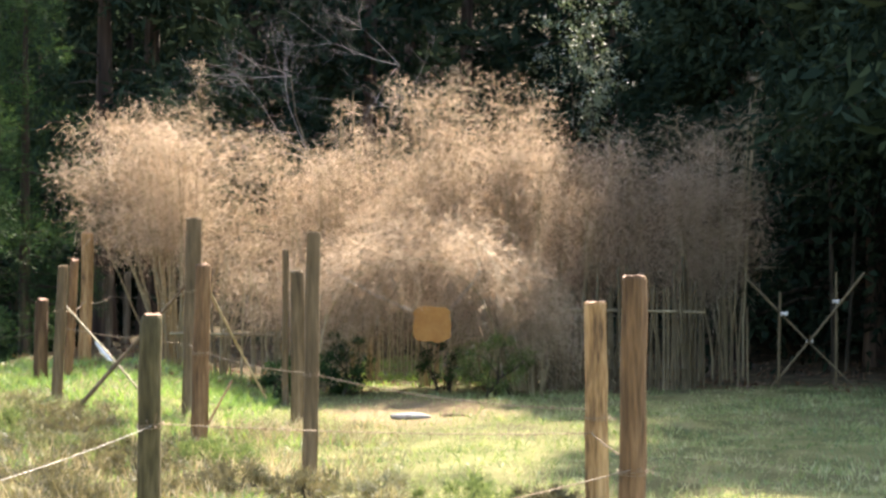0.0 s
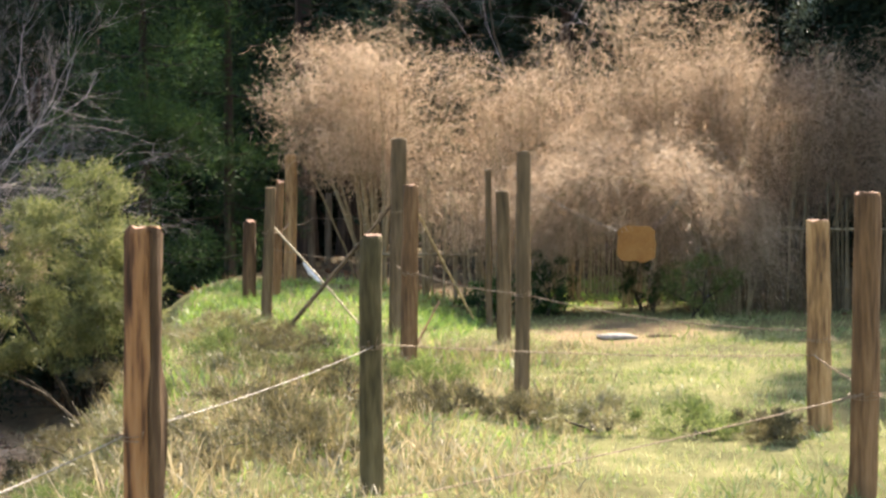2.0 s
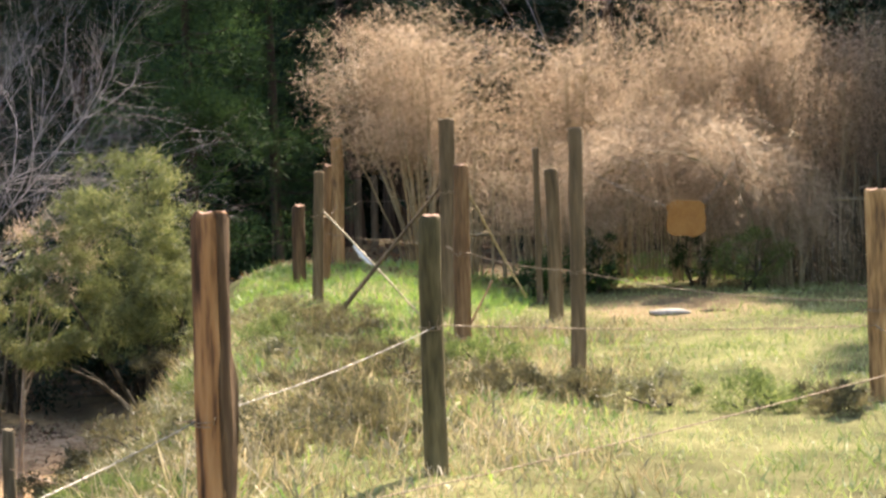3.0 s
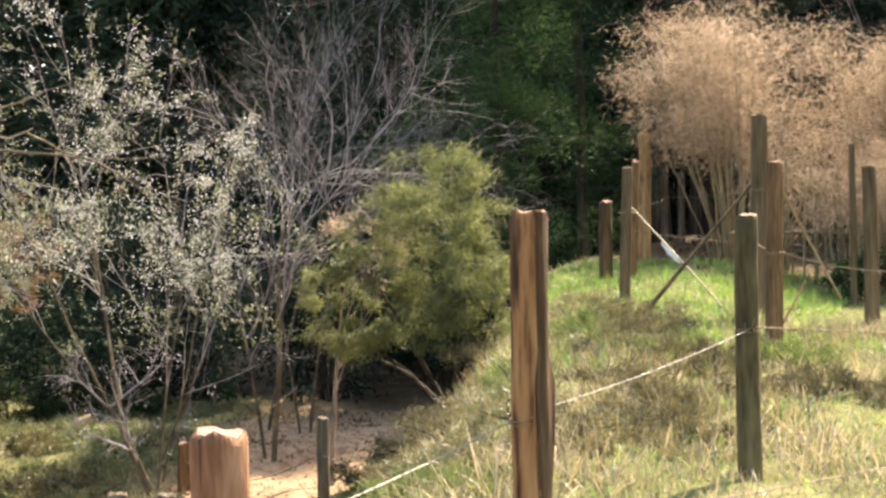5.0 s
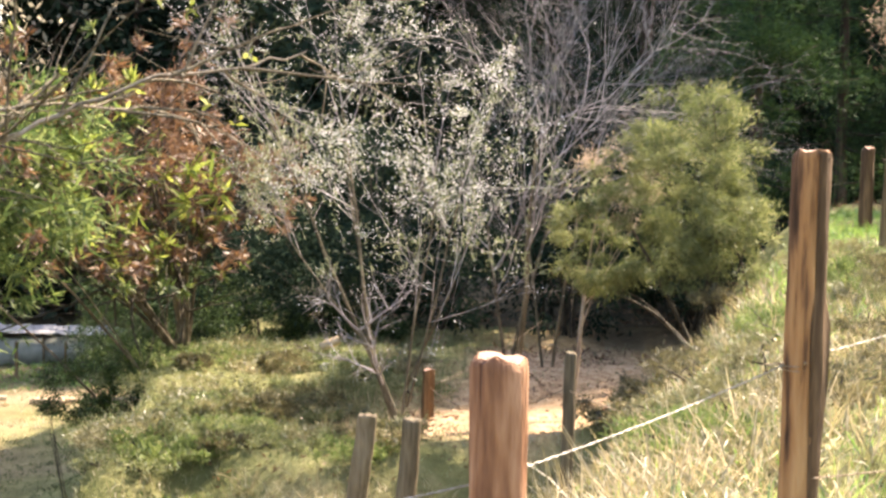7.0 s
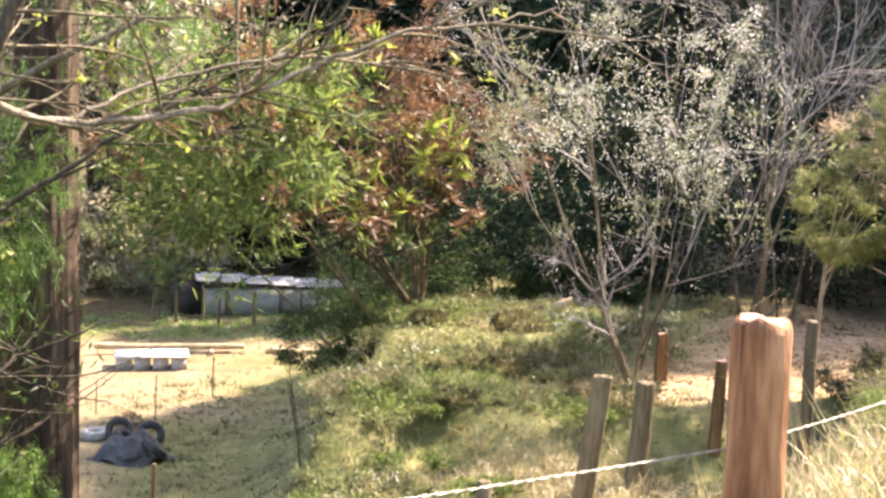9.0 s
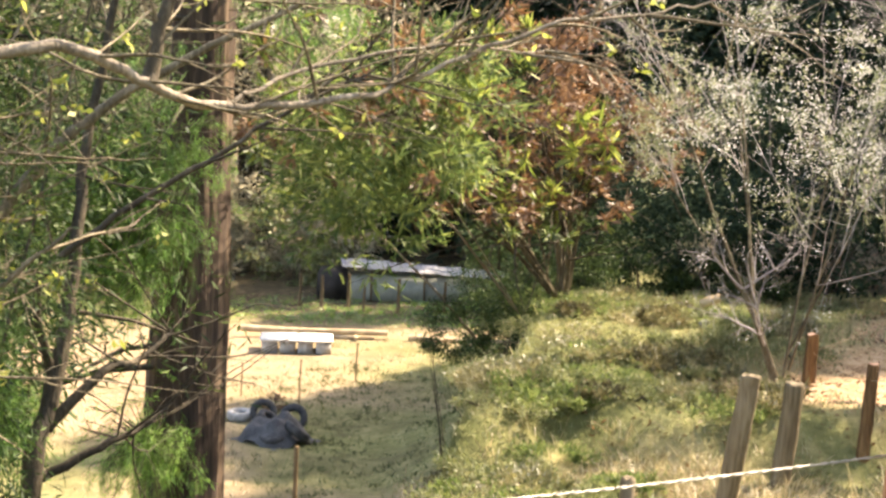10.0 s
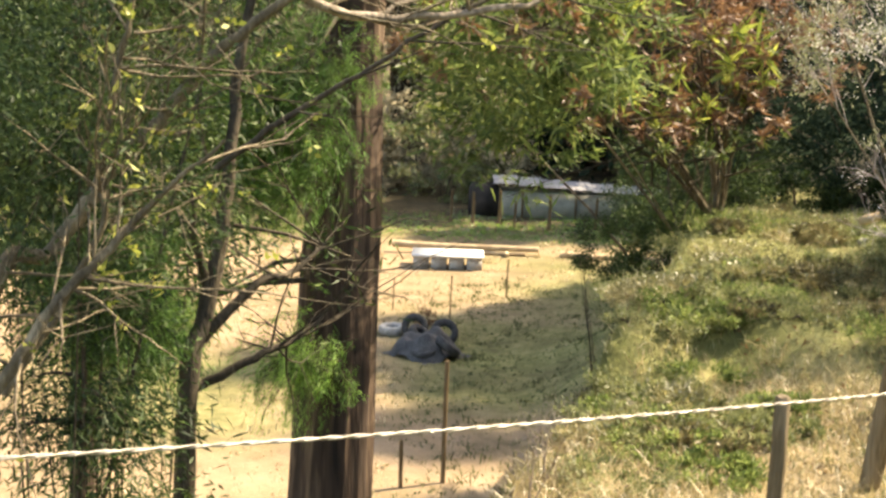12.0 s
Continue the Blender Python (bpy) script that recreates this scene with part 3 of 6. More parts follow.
def twisted_wire(points, sags, radius, pitch, material, label, barbs=0.12, name="barbed_wire", step=None):
    """Two strands twisted round each other from post to post, with small barbs."""
    legs = [sagging(points[k], points[k + 1], sags[k], 60) for k in range(len(points) - 1)]
    line = np.concatenate([legs[0]] + [q[1:] for q in legs[1:]])
    along = np.concatenate([[0], np.cumsum(np.linalg.norm(np.diff(line, axis=0), axis=1))])
    s = np.arange(0, along[-1], step or pitch / 8)
    line = np.stack([np.interp(s, along, line[:, q]) for q in range(3)], -1)
    tang = unit(np.gradient(line, axis=0))
    a = unit(np.cross(tang, [0, 0, 1.0]))
    b = np.cross(a, tang)
    t = thing(name, tuple(line[0]), label, "wire", "wires of the fence")
    for q in range(2):
        ph = (2 * np.pi * s / pitch + np.pi * q)[:, None]
        g = Geo()
        tube(g, line + (a * np.cos(ph) + b * np.sin(ph)) * radius * 0.9 - line[0], radius, 5)
        part("strand", g, material, t)
    if barbs:
        rng = np.random.default_rng(5)
        for d in np.arange(0.08, along[-1], barbs):
            k = int(np.searchsorted(s, d).clip(0, len(s) - 1))
            g = Geo()
            for _ in range(2):
                w = unit(a[k] * rng.normal() + b[k] * rng.normal() + tang[k] * 0.3)
                tube(g, [line[k] - line[0] - w * 0.018, line[k] - line[0], line[k] - line[0] + w * 0.018], [0.0008, radius * 0.6, 0.0008], 4, False)
            part("barb", g, material, t)
    return t


twisted_wire([(-2.0, 0.9, 1.05), (-1.79, 3.06, 0.855), (-1.60, 4.74, 0.90), (-1.25, 7.10, 0.93)], (0.012, 0.015, 0.02), 0.0015, 0.075, WIRE, "thick pale twisted wire along the bank posts", 0)
twisted_wire([(-1.25, 7.10, 0.93), (0.83, 9.08, 0.69), (0.87, 7.2, 0.73)], (0.02, 0.01), 0.0021, 0.04, RUST, "rusty barbed wire between grey and brown posts", 0.13)
twisted_wire([(-3.34, 14.2, 1.10), (-2.14, 13.72, 0.98), (-1.75, 11.87, 1.01), (-0.85, 10.3, 0.95), (0.83, 9.13, 0.82)], (0.02, 0.02, 0.03, 0.05), 0.0021, 0.04, RUST, "barbed wire strung past the mown entrance", 0.14)
twisted_wire([(0.83, 7.1, 0.73), (-1.53, 4.64, 0.58)], (0.02,), 0.0017, 0.04, RUST, "slack thin wire low over dry grass", 0.2)
twisted_wire([(-3.33, 14.2, 1.25), (-4.03, 18.3, 1.25), (-4.4, 21.5, 1.25), (-2.9, 20.5, 1.35)], (0.05, 0.05, 0.05), 0.0028, 0.06, RUST, "thin wire along the far bank posts", 0)
twisted_wire([(-3.37, 9.12, -0.22), (-4.57, 10.1, -0.22), (-5.95, 11.7, -0.75), (-7.28, 13.3, -0.9), (-6.9, 15.0, -0.45)], (0.03, 0.04, 0.05, 0.05), 0.0024, 0.06, RUST, "yellowed thin wire between low stakes", 0)


# ---- canes and braces ----
def cane(a, b, r, material, label, name="bamboo_pole", group="", seed=0, nodes=0.28, parent=None, category="pole"):
    """A bamboo cane with slightly swollen nodes."""
    a, b = np.array(a, float), np.array(b, float)
    length = np.linalg.norm(b - a)
    k = np.arange(0, length, nodes)
    s = np.unique(np.concatenate([k, k + 0.006, k + 0.016, [length]]).clip(0, length))
    rad = np.where(np.isclose((s / nodes) % 1, 0.006 / nodes, atol=0.01), r * 1.18, r) * (1 - 0.25 * s / length)
    g = Geo()
    origin = np.zeros(3) if parent else a
    rng = np.random.default_rng(seed)
    bow = unit(np.cross(b - a, rng.normal(size=3))) * 0.005 * length
    pts = a + (b - a) * (s / length)[:, None] + bow * (np.sin(np.pi * s / length))[:, None] - origin
    tube(g, pts, rad, 7, True)
    if parent:
        return part(name, g, material, parent)
    ob = part(name, g, material)
    ob.location = a
    return tagged(ob, label, category, group)


cane((-3.36, 14.28, 1.34), (-2.3, 13.15, 0.45), 0.010, BAMBOO, "thin pale cane brace tied to a slim post", seed=1)
cane((-2.95, 13.0, 0.46), (-2.15, 13.85, 1.52), 0.017, WOOD_GREY, "grey wooden brace leaning on the corner post", seed=2, nodes=5)
cane((-1.72, 11.9, 1.47), (-1.38, 12.7, 0.60), 0.009, BAMBOO, "pale cane brace leaning on a brown post", seed=3)
cane((-1.82, 11.95, 0.3), (-1.62, 12.5, 0.75), 0.010, WOOD, "brown wooden brace behind a brown post", seed=4, nodes=5)
cane((3.30, 17.7, 1.52), (4.42, 17.42, 0.34), 0.015, SHADE_CANE, "weathered cane of a crossed brace in shade", seed=5)
cane((4.54, 17.5, 1.57), (3.56, 17.68, 0.32), 0.015, SHADE_CANE, "weathered cane of a crossed brace in shade", seed=6)
cane((3.66, 17.72, 0.2), (3.69, 17.77, 1.36), 0.018, SHADE_CANE, "upright shaded cane behind a crossed brace", seed=7)
cane((4.25, 17.6, 0.2), (4.27, 17.64, 1.58), 0.018, SHADE_CANE, "upright shaded cane behind a crossed brace", seed=8)
for k, (x, z) in enumerate([(3.69, 1.12), (4.26, 1.25), (3.98, 0.82)]):
    g = Geo()
    a = np.linspace(0, 2 * np.pi, 13)
    for q in range(3):
        tube(g, np.stack([0.03 * np.cos(a + q), 0.03 * np.sin(a), 0.012 * np.sin(2 * a) + 0.008 * q], -1), 0.006, 5, False)
    o = part("rope_lashing", g, CLOTH)
    o.location = (x, 17.58 + 0.03 * k, z)
    tagged(o, "pale cord lashing on a crossed cane brace", "rope", "cord lashings")


def build_rag():
    g = Geo()
    a, b = np.array([-2.95, 13.84, 0.99]), np.array([-2.76, 13.64, 0.83])
    s = np.linspace(0, 1, 16)
    r = 0.012 + 0.013 * np.sin(np.pi * s) ** 0.7 * (1 + 0.25 * np.sin(19 * s))
    tube(g, a + (b - a) * s[:, None] + np.stack([0 * s, 0 * s, -0.012 * np.sin(np.pi * s)], -1) - a, r, 10, True, 0.22)
    o = part("rag", g, CLOTH)
    o.location = a
    tagged(o, "white cloth rag wound round a cane brace", "rag")


build_rag()


# ---- dry bamboo ----
def dry_bamboo(x, y, top, spread, culms, leaf_count, seed, label, low=0.9, lean=(0, 0), droop=0.22, size=1.0, plumes=1):
    """A clump of dead bamboo: culms that fan out, with tangled dry branchlets; a few tips rise over the mass as bare plumes."""
    rng = np.random.default_rng(seed)
    z0 = ground_z(x, y)
    t = thing("dry_bamboo_clump", (x, y, z0), label, "bamboo", "dry bamboo round the entrance")
    g_leaf, g_twig = Geo(), Geo()
    h = top - z0
    per = int(leaf_count * 1.2) // culms
    for k in range(culms):
        plume = k < plumes
        a = rng.uniform(0, 2 * np.pi)
        hk = h * (1.0 - 0.06 * k if plume else rng.uniform(0.62, 0.88))
        out = spread * math.sqrt(rng.uniform(0.02, 1)) * (0.4 if plume else 1)
        s = np.linspace(0, 1, 12)
        base = np.array([math.cos(a), math.sin(a), 0]) * rng.uniform(0.03, 0.25) * min(1.0, spread + 0.3)
        away = np.array([math.cos(a), math.sin(a) * 0.7, 0]) * out + np.array([lean[0], lean[1], 0])
        pts = base + away * (s ** 1.35)[:, None] + np.stack([0 * s, 0 * s, hk * (s - 0.10 * droop * s ** 4)], -1) + np.cumsum(rng.normal(0, 0.010, (12, 3)), axis=0)
        pts[0, 2] = -0.05
        g = Geo()
        tube(g, pts, np.linspace(0.016, 0.0035, 12), 6)
        part("culm", g, BAMBOO, t)
        nb = max(9, per // 26)
        u = rng.uniform(min(0.8, max(0.12, (low - 0.1) / h)), 1.0, nb) ** 0.9
        idx = u * 11
        lo_i = np.floor(idx).astype(int).clip(0, 10)
        start = pts[lo_i] + (pts[lo_i + 1] - pts[lo_i]) * (idx - lo_i)[:, None]
        bl = rng.uniform(0.25, 0.7, nb) * size * (0.35 + 0.75 * np.sin(np.pi * (1 - u).clip(0, 1) ** 0.6))
        ba = rng.uniform(0, 2 * np.pi, nb)
        rise = rng.uniform(0.1, 1.5, nb) * (1.15 - droop)
        if plume:
            bare = u > 0.8
            bl = np.where(bare, (1.04 - u) * 1.0 + 0.03, bl)
            rise = np.where(bare, 0.9, rise)
        way = unit(np.stack([np.cos(ba), np.sin(ba), rise], -1))
        for q in range(nb):
            ss = np.linspace(0, 1, 4)[:, None]
            kink = np.cumsum(rng.normal(0, 0.05 * bl[q], (4, 3)), axis=0) * ss
            path = start[q] + way[q] * bl[q] * ss + np.array([0, 0, -droop * 0.9 * bl[q]]) * ss ** 2 + kink
            tube(g_twig, path, [0.0032, 0.0026, 0.0020, 0.0012], 3, False)
            m = int(rng.uniform(7, 11)) if plume and u[q] > 0.8 else int(rng.uniform(16, 40))
            f = rng.uniform(0.15, 1, m)
            fat = 0.02 if plume and u[q] > 0.8 else 0.085 * size
            p = start[q] + way[q] * bl[q] * f[:, None] + np.array([0, 0, -droop * 0.9 * bl[q]]) * (f ** 2)[:, None] + rng.normal(0, fat, (m, 3))
            d = unit(way[q] * 0.7 + rng.normal(0, 0.75, (m, 3)) + np.array([0, 0, -0.25 - 0.5 * droop]))
            leaves(g_leaf, p, d, rng.uniform(0.04, 0.12, m) * size, rng.uniform(0.002, 0.0045, m) * size, rng, 0.25)
            w = 1 + m // 9
            blades(g_leaf, p[:w], unit(rng.normal(0, 0.8, (w, 3)) + way[q] * 0.6), rng.uniform(0.09, 0.2, w) * size, rng.uniform(0.003, 0.006, w), rng.uniform(0.3, 1.2, w), rng)
    tagged(part("twig_mass", g_twig, BAMBOO, t), kind="stuff")
    tagged(part("dry_foliage", g_leaf, DRY_LEAF, t, "feathery tan dead leaves"), kind="stuff")
    return t


CLUMP = "tall clump of dead tan bamboo with feathery dry leaves"
dry_bamboo(-3.05, 18.6, 3.98, 0.95, 19, 17000, 101, CLUMP + " fanning out", 1.45, (-0.1, 0))
dry_bamboo(-3.3, 18.8, 3.65, 0.7, 9, 8000, 102, CLUMP, 1.5, (-0.5, 0))
dry_bamboo(-1.3, 18.6, 3.55, 0.62, 12, 10000, 104, CLUMP, 1.25, (-0.05, 0))
dry_bamboo(-0.85, 19.0, 3.8, 0.55, 12, 9500, 105, CLUMP, 1.2)
dry_bamboo(-0.15, 18.5, 3.4, 0.5, 9, 7000, 116, CLUMP, 1.0, plumes=0)
dry_bamboo(0.5, 18.8, 4.45, 0.8, 16, 14000, 106, CLUMP, 1.1, plumes=0)
dry_bamboo(1.1, 19.0, 4.4, 0.65, 13, 11000, 107, CLUMP, 1.1, plumes=0)
dry_bamboo(2.0, 19.3, 3.75, 0.65, 11, 8000, 108, CLUMP + " in shade", 1.2, plumes=0)
dry_bamboo(2.7, 19.5, 3.6, 0.6, 9, 6500, 109, CLUMP + " in shade", 1.2, plumes=0)
dry_bamboo(3.4, 19.4, 4.0, 0.65, 11, 8500, 110, CLUMP + " in shade", 1.2, plumes=2)
for k, (x, y, h) in enumerate([(-1.7, 19.0, 2.7), (0.15, 18.4, 3.5), (0.9, 18.4, 3.7), (1.55, 18.8, 3.4), (3.0, 19.2, 3.1)]):
    dry_bamboo(x, y, h, 0.35, 6, 4500, 140 + k, "slender upright clump of dead tan bamboo with feathery tops", 0.9, plumes=0)
dry_bamboo(0.7, 17.3, 2.45, 0.7, 11, 9500, 111, "arching dead bamboo drooping over the entrance", 0.95, (-0.25, -0.2), 0.9, plumes=0)
dry_bamboo(-1.2, 17.3, 2.3, 0.6, 10, 7500, 112, "arching dead bamboo drooping over the entrance", 0.95, (0.35, -0.2), 0.9, plumes=0)
dry_bamboo(0.95, 17.1, 1.9, 0.4, 8, 4500, 113, "drooping dead bamboo beside the entrance", 0.8, (-0.05, -0.1), 1.0, plumes=0)
dry_bamboo(-1.75, 17.5, 2.0, 0.45, 8, 3500, 114, "thin dead bamboo beside the entrance", 0.9, (0.0, 0.0), 0.7, plumes=0)
dry_bamboo(-2.5, 18.3, 2.3, 0.4, 7, 3000, 115, "thin dead bamboo behind the corner post", 1.1, (0.0, 0.0), 0.5, plumes=0)


def arch_roof():
    """Cut bamboo tops bent over a light pole frame, like a thatched tunnel."""
    rng = np.random.default_rng(120)
    cx, cy, z0 = -0.35, 17.0, ground_z(-0.35, 17.0)
    t = thing("bamboo_arch", (cx, cy, z0), "thatched arch of bent dead bamboo over an entrance", "arch")
    for k, dy in enumerate((-0.15, 0.5, 1.1)):
        a = np.linspace(0, np.pi, 15)
        g = Geo()
        tube(g, np.stack([-0.95 * np.cos(a), 0 * a + dy, 1.42 * np.sin(a) ** 0.7], -1), 0.014, 6)
        part("hoop", g, BAMBOO, t)
    g, gt = Geo(), Geo()
    n = 560
    a = rng.uniform(0.75, np.pi - 0.55, n)
    dy = rng.uniform(-0.4, 1.3, n)
    r = rng.uniform(0.9, 1.25, n)
    s = np.stack([-1.0 * r * np.cos(a) + 0.12, dy, 1.42 * r * np.sin(a) ** 0.7], -1)
    out = unit(np.stack([-np.cos(a) + rng.normal(0, 0.5, n), rng.normal(-0.35, 0.5, n), 0.35 * np.sin(a) + rng.normal(0, 0.5, n)], -1))
    bl = rng.uniform(0.25, 0.95, n)
    for q in range(n):
        u = np.linspace(0, 1, 5)[:, None]
        tube(gt, s[q] + out[q] * bl[q] * u + np.array([0, 0, -0.55 * bl[q]]) * u ** 2, 0.0022, 3, False)
        m = 24
        f = rng.uniform(0.1, 1, m)
        p = s[q] + out[q] * bl[q] * f[:, None] + np.array([0, 0, -0.55 * bl[q]]) * (f ** 2)[:, None] + rng.normal(0, 0.03, (m, 3))
        leaves(g, p, unit(out[q] + rng.normal(0, 0.6, (m, 3)) + np.array([0, 0, -0.5])), rng.uniform(0.06, 0.15, m), rng.uniform(0.003, 0.006, m), rng, 0.2)
    tagged(part("twig_mass", gt, BAMBOO, t), kind="stuff")
    tagged(part("dry_foliage", g, DRY_LEAF, t, "drooping tan dead leaves"), kind="stuff")


arch_roof()


def palisade(x0, x1, y0, y1, top, count, seed, label, gap=1.0, rail=None, r=0.02, ragged=0.15, stuff=SHADE_CANE):
    """Upright bamboo canes side by side on a rail."""
    rng = np.random.default_rng(seed)
    z0 = ground_z((x0 + x1) / 2, (y0 + y1) / 2)
    t = thing("bamboo_fence", ((x0 + x1) / 2, (y0 + y1) / 2, z0), label, "bamboo fence")
    for k in range(count):
        u = (k + rng.uniform(-0.3, 0.3) * gap) / (count - 1)
        x, y = x0 + (x1 - x0) * u - t.location.x, y0 + (y1 - y0) * u - t.location.y + rng.normal(0, 0.02)
        cane((x, y, -0.05), (x + rng.normal(0, 0.03), y + rng.normal(0, 0.02), top - z0 + rng.normal(0, ragged)), r * rng.uniform(0.6, 1.3), stuff, "", "cane", seed=seed * 100 + k, parent=t)
    for z in rail or ():
        cane((x0 - t.location.x - 0.1, y0 - t.location.y - 0.05, z - z0), (x1 - t.location.x + 0.1, y1 - t.location.y - 0.05, z - z0 - 0.02), 0.02, BAMBOO, "", "rail", seed=seed, parent=t)
    return t


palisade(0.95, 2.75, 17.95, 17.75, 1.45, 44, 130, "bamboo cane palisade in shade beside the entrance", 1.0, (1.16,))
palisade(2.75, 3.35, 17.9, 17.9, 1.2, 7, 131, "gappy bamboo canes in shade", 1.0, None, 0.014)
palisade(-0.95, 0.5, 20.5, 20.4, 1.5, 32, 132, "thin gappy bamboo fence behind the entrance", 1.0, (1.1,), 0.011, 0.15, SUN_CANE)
palisade(-2.9, -1.1, 17.9, 18.0, 1.35, 22, 133, "gappy bamboo cane fence behind the posts", 1.5, (0.9,), 0.014, 0.3, BAMBOO)


def sign_board():
    z0 = 1.055
    t = thing("sign_board", (-0.11, 16.42, z0), "plain orange-brown wooden board hung at the entrance", "sign")
    g = Geo()
    rng = np.random.default_rng(3)
    n = 20
    a = np.linspace(0, 2 * np.pi, n, endpoint=False)
    sq = np.maximum(np.abs(np.cos(a)), np.abs(np.sin(a)))
    ox, oz = 0.19 * np.cos(a) / sq ** 0.96 + rng.normal(0, 0.004, n), 0.175 * np.sin(a) / sq ** 0.96 + rng.normal(0, 0.006, n)
    f, b = np.stack([ox, 0 * a - 0.009, oz], -1), np.stack([ox, 0 * a + 0.009, oz], -1)
    g.add(np.concatenate([f, b]), [[q, (q + 1) % n, n + (q + 1) % n, n + q] for q in range(n)])
    g.f.append(np.array([list(range(n))]))
    g.f.append(np.array([list(range(2 * n - 1, n - 1, -1))]))
    part("board", g, BOARD, t, smooth=False)
    g = Geo()
    tube(g, sagging((-0.19, 0.0, 0.13), (-0.95, 0.1, 0.5), 0.02, 9), 0.004, 5)
    part("cord", g, WIRE, t)
    g = Geo()
    tube(g, sagging((0.17, 0.0, 0.14), (0.5, 0.1, 0.55), 0.02, 9), 0.004, 5)
    part("cord", g, WIRE, t)


sign_board()


def lump_stone(x, y, sx, sy, sz, material, label, seed, name="stone", category="stone", sink=0.3):
    rng = np.random.default_rng(seed)
    g = Geo()
    u, w = np.meshgrid(np.linspace(0, np.pi, 7), np.linspace(0, 2 * np.pi, 12, endpoint=False), indexing="ij")
    v = np.stack([np.sin(u) * np.cos(w) * sx, np.sin(u) * np.sin(w) * sy, np.cos(u) * sz], -1) * (1 + rng.normal(0, 0.07, u.shape)[..., None])
    v[0], v[-1] = v[0].mean(0), v[-1].mean(0)
    f = [[i * 12 + j, i * 12 + (j + 1) % 12, (i + 1) * 12 + (j + 1) % 12, (i + 1) * 12 + j] for i in range(6) for j in range(12)]
    g.add(v.reshape(-1, 3), f)
    o = part(name, g, material)
    o.location = (x, y, ground_z(x, y) + sz * (1 - sink))
    return tagged(o, label, category)


lump_stone(-0.28, 14.45, 0.19, 0.10, 0.035, STONE, "flat pale stone on the trodden entrance path", 1, sink=0.55)
lump_stone(-9.05, 14.4, 0.10, 0.06, 0.05, STONE, "pale stone lying on the mound", 5, sink=0.1)
lump_stone(0.1, 14.5, 0.13, 0.014, 0.014, WOOD_GREY, "short stick on the trodden entrance path", 3, "stick", "stick")
def log_piece():
    g = Geo()
    tube(g, [(-0.1, -0.05, 0), (-0.095, -0.048, 0.0), (0, 0, 0.004), (0.1, 0.05, 0)], [0.04, 0.05, 0.05, 0.048], 10, True, 0.04)
    o = part("log_piece", g, LOGS)
    o.location = (-9.38, 15.0, ground_z(-9.38, 15.0) + 0.18)
    o.rotation_euler = (0.1, -0.35, 0.2)
    tagged(o, "short pale sawn log lying on the grassy mound", "log")


log_piece()


# ---- trees ----
def bough(geo, start, way, length, r, level, rng, tips, wild=0.25, lift=0.15, kids=4, sides=6, spread=0.8, shrink=0.62):
    """One limb and, below it, its side limbs down to twigs; tips gathers the twig paths."""
    n = 7 if level else 5
    s = np.linspace(0, 1, n)
    d = np.cumsum(rng.normal(0, wild / n, (n, 3)), axis=0)
    d[:, 2] += lift * s
    step = unit(way + d) * (length / (n - 1))
    pts = start + np.concatenate([[np.zeros(3)], np.cumsum(step[:-1], axis=0)])
    tube(geo, pts, r * (1 - (0.55 if level else 0.8) * s), max(3, sides), False)
    if level == 0:
        tips.append(pts)
        return pts
    for k in range(kids):
        u = rng.uniform(0.3, 1.0) if k else 1.0
        i = min(int(u * (n - 1)), n - 2)
        p = pts[i] + (pts[i + 1] - pts[i]) * (u * (n - 1) - i)
        w = unit(step[min(i, n - 2)] / (length / (n - 1)) + rng.normal(0, spread, 3) * (1.0 if k else 0.3))
        bough(geo, p, w, length * shrink * rng.uniform(0.7, 1.25), r * (0.5 if k else 0.58), level - 1, rng, tips, wild, lift, kids, sides - 1, spread, shrink)
    return pts


def along_tips(tips, per, rng):
    """Random places and directions along the twigs."""
    t = np.array(tips)
    k = np.repeat(np.arange(len(t)), per)
    u = rng.uniform(0.1, 1, len(k)) * (t.shape[1] - 1)
    i = np.floor(u).astype(int).clip(0, t.shape[1] - 2)
    a, b = t[k, i], t[k, i + 1]
    return a + (b - a) * (u - i)[:, None], unit(b - a)


